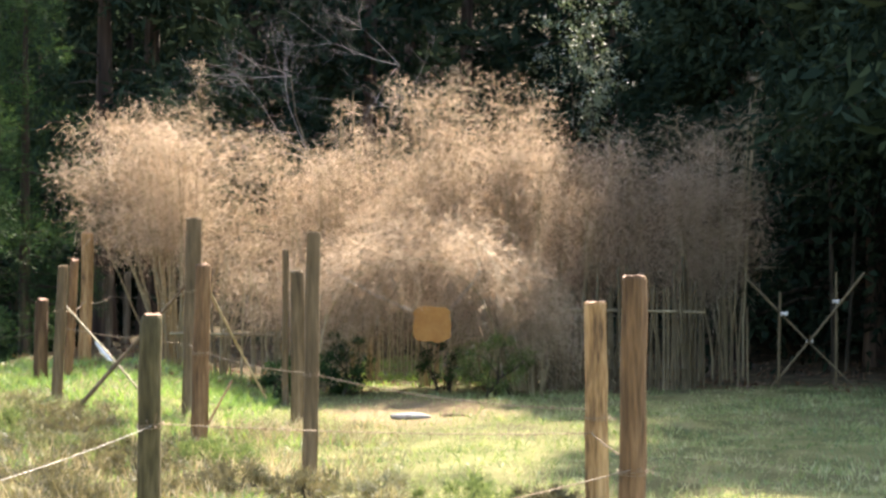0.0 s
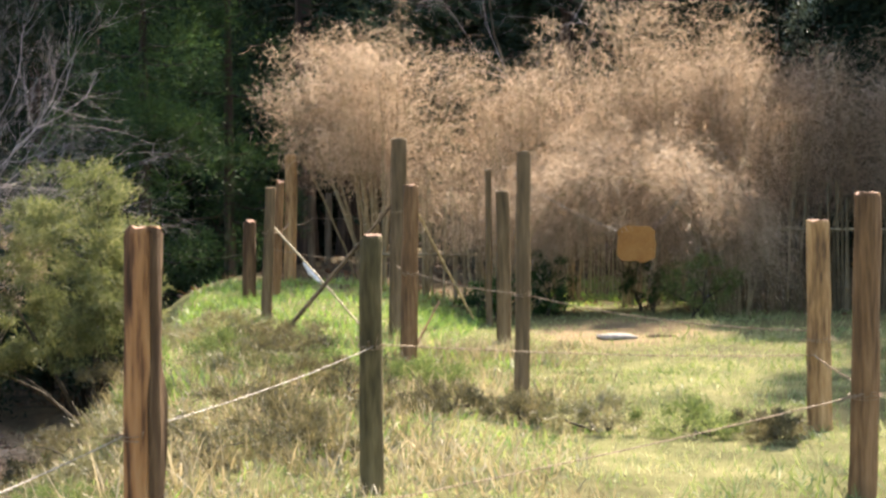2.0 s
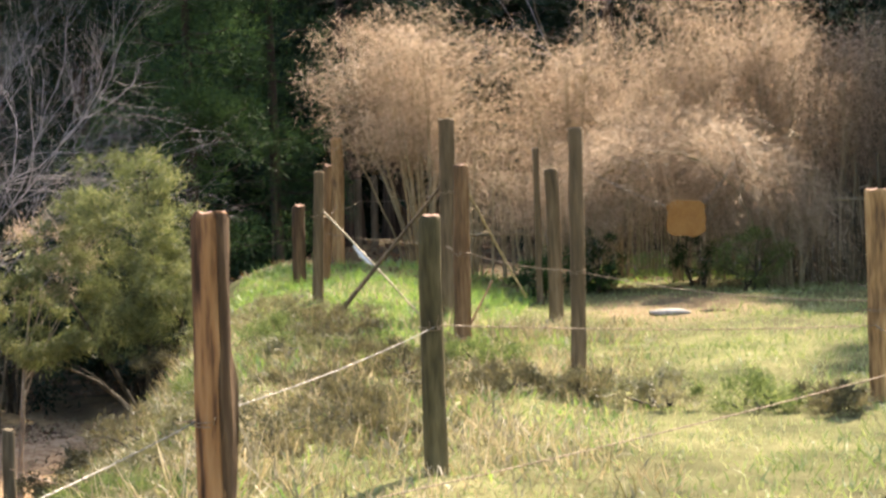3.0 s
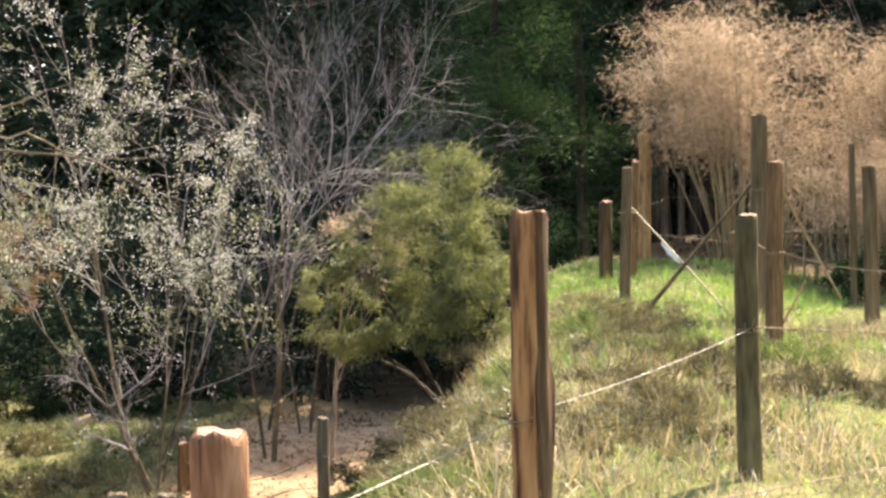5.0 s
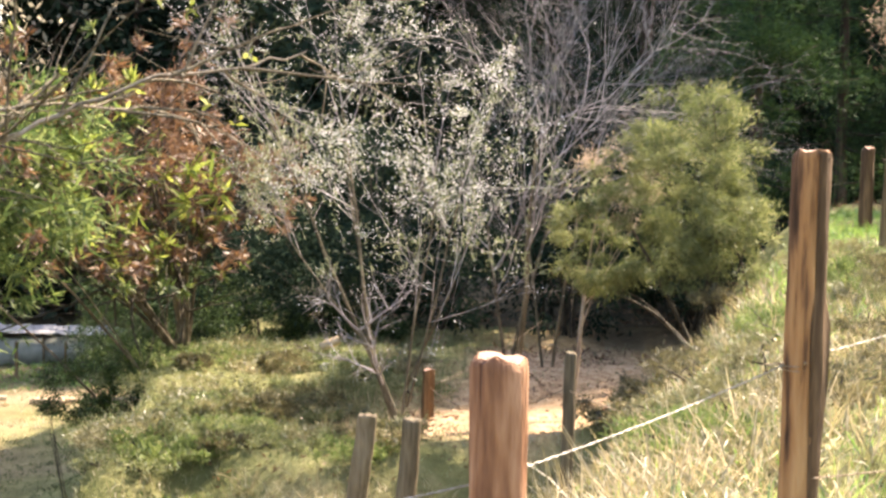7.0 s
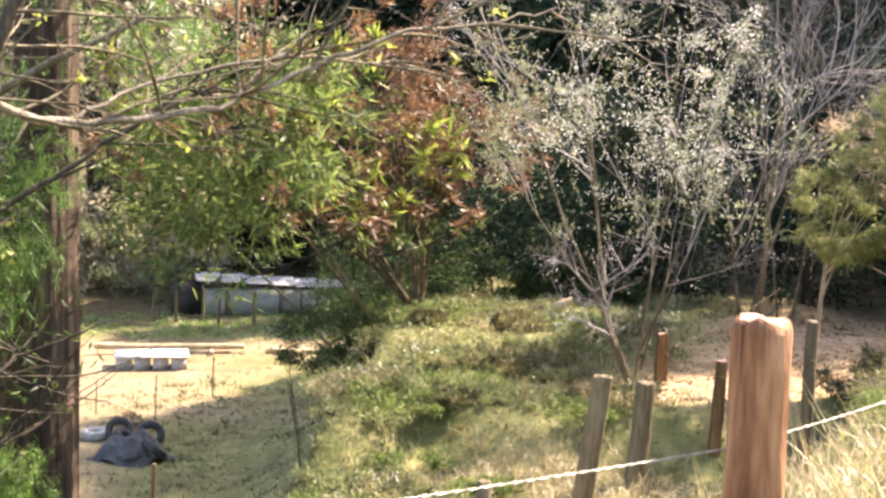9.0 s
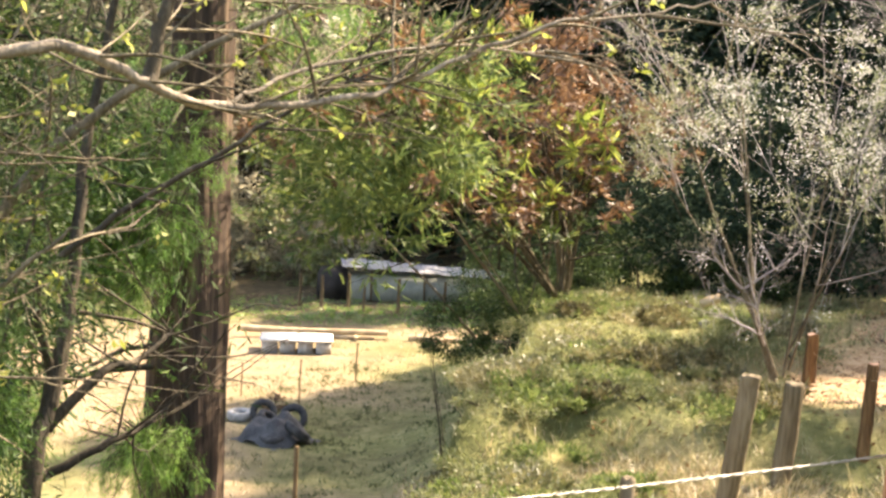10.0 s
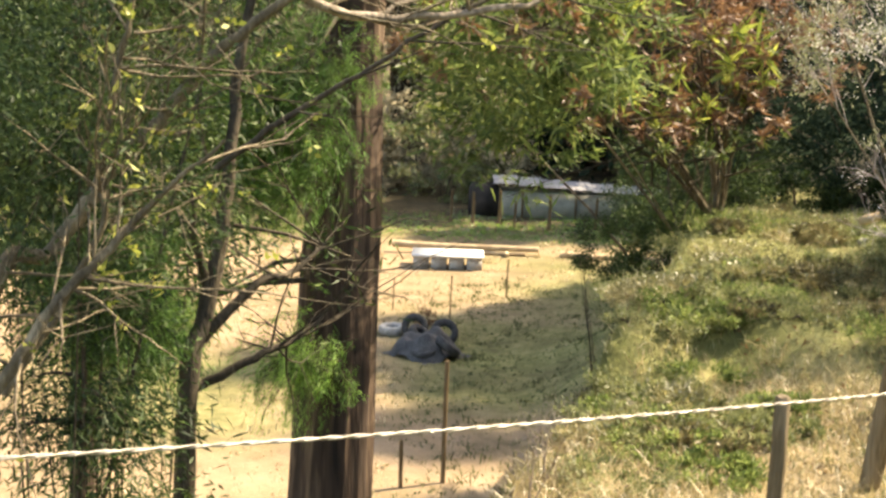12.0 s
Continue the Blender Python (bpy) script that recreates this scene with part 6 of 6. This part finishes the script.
def shed():
    x, y = -32.6, 36.4
    a = radians(46)
    t = thing("shed", (x, y, ground_z(x, y)), "low grey shed with a pale sheet roof beyond the field", "shed")
    t.rotation_euler.z = a
    g = Geo()
    box(g, (0.65, 0.7, 0.34), (4.9, 1.3, 0.72))
    wall = part("wall", g, SHED, t)
    # solid box; its near-black colour stands in for shade inside an open end
    g = Geo()
    box(g, (-2.35, 0.7, 0.42), (0.9, 1.3, 0.85))
    part("open_end", g, SHED_DARK, t)
    for k in range(7):
        g = Geo()
        xs = np.linspace(-0.375, 0.375, 17)
        zc = 0.012 * np.sin(np.arange(17) * 2.1)
        v = np.concatenate([np.stack([xs, 0 * xs - 0.15, zc], -1), np.stack([xs, 0 * xs + 1.5, zc + 0.05], -1)])
        v2 = v - [0, 0, 0.012]
        q = np.array([[i, i + 1, 18 + i, 17 + i] for i in range(16)])
        g.add(v, q)
        g.add(v2, q[:, ::-1])
        o = part("roof_sheet", g, ROOFING, t)
        o.location = (-1.7 + 0.74 * k, 0, 1.02 - 0.045 * k)
    for sx in (-1.2, 0.4, 1.9, 2.9):
        g = Geo()
        box(g, (sx, -0.02, 0.42), (0.06, 0.06, 0.95), bevel=0.006)
        part("wall_post", g, WOOD_GREY, wall)


shed()
# stakes round the field
for k, (x, y, h, r) in enumerate([(-34.1, 33.2, 0.95, 0.045), (-33.4, 33.4, 0.95, 0.045), (-32.9, 34.0, 1.0, 0.045), (-32.1, 33.8, 0.8, 0.04), (-31.3, 34.4, 1.0, 0.045), (-30.6, 35.6, 0.9, 0.04), (-30.0, 36.6, 0.9, 0.04), (-25.3, 26.4, 0.9, 0.018), (-24.4, 23.75, 0.95, 0.014), (-25.75, 23.35, 0.75, 0.014)]):
    round_post(x, y, ground_z(x, y) + h, r, (0.02, 0.01), WOOD_GREY, "thin weathered stake at the edge of the field", 0.004, 430 + k, name="field_stake", group="stakes round the field")
round_post(-16.46, 15.9, -3.9, 0.034, (0.0, 0.0), WOOD_GREY, "thin weathered stake on the slope", 0.003, 450, name="slope_stake", group="stakes on the slope")
round_post(-16.7, 15.3, -5.0, 0.028, (0.0, 0.0), WOOD_GREY, "thin weathered stake on the slope", 0.003, 451, name="slope_stake", group="stakes on the slope")

# far winter woods beyond the field
def far_tree(x, seed, per, small):
    """A winter tree seen from afar: limbs and a haze of twigs and last leaves."""
    r2 = np.random.default_rng(seed)
    t = thing("far_tree", (x, 120, ground_z(x, 120)), "distant brown and green winter tree beyond the field", "tree", "far winter woods")
    g, tips = Geo(), []
    bough(g, np.array([0, 0, -0.2]), np.array([0, 0, 1.0]), 5.0, 0.16, 3, r2, tips, 0.3, 0.1, 5, 6, 0.75, 0.6)
    tagged(part("branchwork", g, BARK_DARK, t), kind="stuff")
    p, d = along_tips(tips, per, r2)
    p = p + r2.normal(0, 0.35, p.shape)
    g = Geo()
    leaves(g, p, sphere_dirs(len(p), r2), r2.uniform(0.15, 0.4, len(p)) * small, r2.uniform(0.06, 0.14, len(p)) * small, r2)
    tagged(part("twig_haze", g, FAR_LEAF, t), kind="stuff")
    return t


far_kinds = [far_tree(-90 - 10 * k, 460 + k, 34, 0.6) for k in range(3)]
tall_far = [far_tree(-130 - 10 * k, 465 + k, 44, 0.45) for k in range(2)]
rng = np.random.default_rng(47)
for k in range(12):
    a, d = radians(45.5 + 1.1 * k + rng.uniform(-0.4, 0.4)), 62 + rng.uniform(-4, 6)
    x, y = -d * math.sin(a), d * math.cos(a)
    s = rng.uniform(2.1, 2.8)
    copy_thing(tall_far[k % 2], Matrix.LocRotScale((x, y, ground_z(x, y) - 0.1), Euler((0, 0, rng.uniform(0, 6))), Vector((s, s, s * 1.2))))
for k in range(40):
    a = radians(rng.uniform(50, 78))
    d = 54 + 28 * rng.uniform(0, 1)
    x, y = -d * math.sin(a), d * math.cos(a)
    s = rng.uniform(1.1, 1.9)
    copy_thing(far_kinds[k % 3], Matrix.LocRotScale((x, y, ground_z(x, y) - 0.1), Euler((0, 0, rng.uniform(0, 6))), Vector((s, s, s))))

for k in range(34):
    a = radians(43.5 + 0.85 * k + rng.uniform(-0.6, 0.6))
    d = rng.uniform(52, 55) if k % 2 else rng.uniform(55, 64)
    x, y = -d * math.sin(a), d * math.cos(a)
    s = rng.uniform(1.3, 2.1) if k % 2 else rng.uniform(2.4, 3.6)
    leaf_bush(x, y, ground_z(x, y) + s * 0.8, (s, s, s), 6, 1700, FAR_LEAF if k % 3 else HERB, 700 + k, "tangled winter scrub behind the field", 0.26, 0.09, name="scrub", clusters=30)


# low weeds that break up the turf in front of the corner post
CREST_WEEDS = [(-3.16, 12.24, 0.30), (-3.10, 12.87, 0.33), (-2.67, 11.77, 0.36), (-2.82, 11.22, 0.30), (-3.09, 11.50, 0.33), (-2.78, 12.62, 0.36), (-4.37, 13.36, 0.36), (-2.94, 11.60, 0.33), (-2.42, 11.21, 0.36), (-2.00, 11.20, 0.30), (-2.08, 8.96, 0.33), (-3.50, 13.23, 0.36)]
for k, (x, y, s) in enumerate([(-1.95, 10.3, 0.3), (-1.5, 9.3, 0.26), (-0.35, 8.9, 0.3), (0.15, 8.75, 0.28), (-0.75, 9.2, 0.22), (-2.4, 9.6, 0.3), (-2.6, 11.3, 0.3), (-3.2, 10.4, 0.34), (0.55, 8.5, 0.2), (-2.0, 8.5, 0.3), (-2.9, 8.4, 0.34), (-2.5, 6.6, 0.3), (-3.4, 7.0, 0.35), (-3.6, 5.9, 0.3), (-4.6, 5.6, 0.32), (-4.3, 8.0, 0.36), (-2.2, 7.6, 0.32), (-1.75, 8.0, 0.24), (-2.75, 9.0, 0.4), (-1.55, 10.9, 0.28), (-3.0, 12.2, 0.34), (-2.3, 10.6, 0.3), (-3.5, 9.4, 0.38), (-2.7, 7.2, 0.3), (-3.9, 10.8, 0.36), (-1.2, 9.7, 0.22), (-3.6, 12.8, 0.36)] + CREST_WEEDS):
    leaf_bush(x, y, ground_z(x, y) + 0.06, (s * 1.1, s * 1.1, s * 0.38), 5, 2200, (BRAMBLE, BRAMBLE, MOUND_WEED, SHRUB_LEAF)[k % 4], 640 + k, "low olive and brown weeds in dry grass", 0.05, 0.006, name="weed_clump", category="weeds", clusters=18, hang=-0.4)
for k, (x, y, s) in enumerate([(-8.6, 13.6, 0.4), (-9.6, 13.1, 0.45), (-8.9, 12.2, 0.4), (-10.4, 14.1, 0.45), (-7.9, 14.1, 0.35), (-9.4, 11.4, 0.4), (-8.4, 10.4, 0.4), (-10.2, 12.6, 0.45), (-7.4, 9.2, 0.4), (-11.6, 15.2, 0.45), (-6.6, 7.6, 0.35), (-6.9, 11.3, 0.3), (-8.0, 11.3, 0.36), (-8.9, 11.0, 0.4), (-9.7, 11.9, 0.42), (-8.5, 11.8, 0.36), (-9.2, 12.5, 0.4), (-7.7, 11.9, 0.3), (-10.5, 13.3, 0.42), (-11.0, 14.3, 0.45), (-9.9, 14.9, 0.4), (-8.2, 13.0, 0.34), (-10.9, 15.3, 0.4), (-7.0, 8.5, 0.3), (-7.9, 9.6, 0.36)]):
    leaf_bush(x, y, ground_z(x, y) + 0.03, (s * 1.25, s * 1.25, s * 0.24), 3, 1700, (HERB, MOUND_WEED, HERB, SHRUB_LEAF)[k % 4], 660 + k, "leafy olive-green weeds on the mound", 0.042, 0.012, name="weed_clump", category="weeds", clusters=22, hang=-0.5)

rng = np.random.default_rng(77)
for k in range(64):
    y = rng.uniform(8.2, 16.2)
    x = rng.uniform(float(bench_edge(y)) + 0.3, min(float(bank_foot(y)) - 1.2 - 1.2 * (y > 12), -5.6))
    s = rng.uniform(0.2, 0.42)
    leaf_bush(x, y, ground_z(x, y) + 0.04, (s, s, s * 0.32), 2, 1000, (HERB, SHRUB_LEAF, BRAMBLE, HERB, MOUND_WEED)[k % 5], 1000 + k, ("leafy olive-green weeds on the mound", "fresh green weeds on the mound", "brown-olive weeds on the mound", "leafy olive-green weeds on the mound", "dry straw-brown weeds on the mound")[k % 5], 0.055, 0.015, name="weed_clump", category="weeds", clusters=14, hang=-0.5)
# row of dark scrub, added to stand in for the flank's shade
for k in range(21):
    y = 9.4 + 0.38 * k
    x = float(bench_edge(y)) - 0.35 - 0.42 * (k % 3)
    leaf_bush(x, y, ground_z(x, y) + 0.02, (0.45, 0.45, 0.13), 3, 2200, (BRAMBLE, SHADED_LEAF, SHADED_LEAF)[k % 3], 900 + k, "low scrub added dark as shade on the mound's steep flank", 0.045, 0.014, name="scrub", category="shrub", clusters=18)
for k, (x, y, s) in enumerate([(-5.01, 12.78, 0.31), (-3.82, 10.09, 0.34), (-5.02, 12.55, 0.28), (-4.70, 12.41, 0.31), (-5.23, 12.74, 0.31)]):
    leaf_bush(x, y, ground_z(x, y) + 0.04, (s * 1.2, s * 1.2, s * 0.5), 3, 1800, BRAMBLE, 940 + k, "dark brown-olive scrub at the foot of the bank", 0.045, 0.012, name="weed_clump", category="weeds", clusters=18)
leaf_bush(-4.35, 6.3, ground_z(-4.35, 6.3) + 0.08, (0.26, 0.26, 0.12), 4, 700, LUSH, 690, "small bright green fern in dry straw", 0.12, 0.02, name="fern", category="fern", clusters=14, hang=-0.3)
for k, (x, y) in enumerate([(-6.9, 7.35), (-6.6, 6.9)]):
    bare_tree(x, y, [((0.1, 0.0, 1), 0.38, 0.006, (0, 0, 0)), ((-0.3, 0.1, 1), 0.32, 0.005, (0.03, 0, 0)), ((0.4, 0.1, 1), 0.3, 0.005, (0, 0.03, 0))], "dead branching weed stalk at the slope's edge", 692 + k, BARK_PALE, 2, 3, name="dead_weed")
leaf_bush(-24.3, 22.9, ground_z(-24.3, 22.9) + 0.15, (0.3, 0.3, 0.2), 4, 600, RUSSET_LEAF, 695, "small reddish dry weed in the field", 0.07, 0.02, name="weed_clump", category="weeds", clusters=14)


# ---- grass, last ----
def sward(name, label, count, x0, x1, y0, y1, length, width, material, seed, keep=None, lean=0.45, bend=0.5, category="grass"):
    rng = np.random.default_rng(seed)
    x, y = rng.uniform(x0, x1, count), rng.uniform(y0, y1, count)
    # tufts
    cx, cy = rng.uniform(x0, x1, count // 14 + 1), rng.uniform(y0, y1, count // 14 + 1)
    k = rng.integers(0, len(cx), count)
    tuft = rng.uniform(0, 1, count) < 0.6
    x, y = np.where(tuft, cx[k] + rng.normal(0, 0.06, count), x), np.where(tuft, cy[k] + rng.normal(0, 0.06, count), y)
    if keep is not None:
        m = rng.uniform(0, 1, count) < keep(x, y)
        x, y = x[m], y[m]
    n = len(x)
    base = np.stack([x, y, height(x, y) - 0.01], -1)
    way = unit(np.stack([rng.normal(0, lean, n), rng.normal(0, lean, n), np.ones(n)], -1))
    tall = rng.uniform(*length, n) * (0.75 + 0.35 * ripple(x, y, 0.8))
    g = Geo()
    blades(g, base, way, np.maximum(tall, 0.03), rng.uniform(*width, n), rng.uniform(0, bend * 2, n), rng)
    o = part(name, g, material)
    tagged(o, label, category, kind="stuff")


on_path = lambda x, y: 0.16 + 0.84 * smoothstep(0.5, 1.4, np.hypot((x + 0.3) / 0.85, (y - 15.0) / 1.1) + 0.25 * ripple(x, y, 0.4))
bench_path = lambda x, y: 1 - 0.93 * smoothstep(bank_foot(y) - 2.6, bank_foot(y) - 1.6, x) * smoothstep(11.6, 12.8, y)
sward("meadow_grass", "short sunlit green and straw-coloured meadow grass", 56000, -2.6, 6, 5.2, 17.5, (0.04, 0.13), (0.004, 0.009), GRASS, 501, lambda x, y: on_path(x, y) * smoothstep(bank_top(y) - 0.4, bank_top(y) + 0.3, x) * (1 - 0.6 * smoothstep(16.2, 17, y)))
sward("meadow_grass", "short green and straw-coloured meadow grass", 14000, -1.6, 6, -3.5, 5.2, (0.04, 0.12), (0.005, 0.010), GRASS, 516)
sward("lush_grass", "bright green lush grass on the bank's crest", 15000, -4.6, -1.6, 10.2, 18, (0.08, 0.22), (0.005, 0.010), LUSH, 502, lambda x, y: smoothstep(bank_top(y) - 0.8, bank_top(y), x) * (0.35 + 0.65 * smoothstep(9.8, 12, y)))
sward("bank_grass", "dry straw and green grass on the bank", 30000, -6.0, -0.2, 2.6, 13.5, (0.08, 0.30), (0.004, 0.009), STRAW, 503, lambda x, y: smoothstep(bank_foot(y) - 0.3, bank_foot(y) + 0.6, x) * smoothstep(0.2, -1.2, x - 0.25 * (8 - y).clip(0, 9)) )
sward("bank_green", "green and olive grass on the bank", 22000, -6.0, -0.4, 3.0, 13.8, (0.06, 0.2), (0.005, 0.010), LUSH, 514, lambda x, y: smoothstep(bank_foot(y) - 0.1, bank_foot(y) + 0.8, x) * smoothstep(0.2, -0.8, x) * (0.15 + 0.6 * (ripple(x, y, 1.3) > 0.0)))
sward("bank_weeds", "olive weeds among dry grass on the bank", 22000, -6.0, -0.4, 3.0, 13.5, (0.06, 0.22), (0.006, 0.014), MOUND_WEED, 504, lambda x, y: smoothstep(bank_foot(y), bank_foot(y) + 0.8, x) * (ripple(x, y, 0.8) > 0.05))
sward("mound_grass", "olive and straw grass on the mound", 54000, -15, -4.6, 5.5, 18.5, (0.05, 0.17), (0.005, 0.012), HERB, 505, lambda x, y: smoothstep(bank_foot(y) + 0.9, bank_foot(y) - 0.2, x) * bench_path(x, y))
sward("mound_straw", "dry straw stalks on the mound", 12000, -14, -4.4, 5.5, 17, (0.08, 0.30), (0.004, 0.008), STRAW, 506, lambda x, y: smoothstep(bank_foot(y) + 0.9, bank_foot(y) - 0.2, x) * bench_path(x, y) * (ripple(x, y, 1.1) > -0.1))
sward("long_dry_grass", "long bent dry grass at the bank's foot", 8500, -5.2, -1.9, 2.6, 7.2, (0.25, 0.55), (0.004, 0.007), STRAW, 507, None, 0.6, 0.9)
sward("edge_straw", "long bent straw at the edge of the slope", 7000, -8.0, -4.6, 4.2, 7.6, (0.2, 0.5), (0.004, 0.008), STRAW, 512, lambda x, y: smoothstep(bench_edge(y) - 0.5, bench_edge(y) + 0.2, x) * smoothstep(bench_edge(y) + 2.2, bench_edge(y) + 1.2, x), 0.6, 0.8)
sward("bench_straw", "pale dry straw at the edge of the bench", 11000, -7.6, -5.2, 6.6, 10.8, (0.12, 0.36), (0.004, 0.008), STRAW, 513, None, 0.7, 0.8)
# straw is left out where the field's shade is painted in
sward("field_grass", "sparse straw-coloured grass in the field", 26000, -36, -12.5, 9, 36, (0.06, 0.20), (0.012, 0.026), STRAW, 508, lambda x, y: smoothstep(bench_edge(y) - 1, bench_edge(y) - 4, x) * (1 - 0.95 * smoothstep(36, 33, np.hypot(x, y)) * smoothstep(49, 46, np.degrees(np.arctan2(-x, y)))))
sward("damp_grass", "thin green grass below the mound, darkened for its shade", 24000, -27, -12, 12, 28, (0.08, 0.22), (0.010, 0.022), SHADE_GRASS, 515, lambda x, y: smoothstep(bench_edge(y) - 0.6, bench_edge(y) - 1.6, x) * smoothstep(49, 46, np.degrees(np.arctan2(-x, y))))
sward("field_green", "thin green grass at the field's far side", 26000, -38, -26, 26, 42, (0.08, 0.2), (0.02, 0.035), LUSH, 509, lambda x, y: smoothstep(43.6, 45.0, np.hypot(x, y)) * smoothstep(50, 48.5, np.hypot(x, y)))
sward("glade_grass", "sunlit green grass seen through the bamboo arch", 5000, -1.2, 0.9, 18.2, 24, (0.06, 0.18), (0.008, 0.014), LUSH, 511, None)
sward("wood_litter", "dead leaves and weeds under the trees", 9000, -12, 6, 17, 25, (0.05, 0.16), (0.012, 0.03), RUSSET_LEAF, 510, None, 1.2, 0.4, "leaf litter")
sward("fallen_leaves", "brown fallen leaves and straw on the trodden bench", 9000, -9.5, -4.2, 8.5, 18, (0.03, 0.09), (0.012, 0.03), RUSSET_LEAF, 517, lambda x, y: smoothstep(bank_foot(y) - 2.8, bank_foot(y) - 1.8, x) * smoothstep(bank_foot(y) + 0.6, bank_foot(y), x), 1.6, 0.3, "leaf litter")
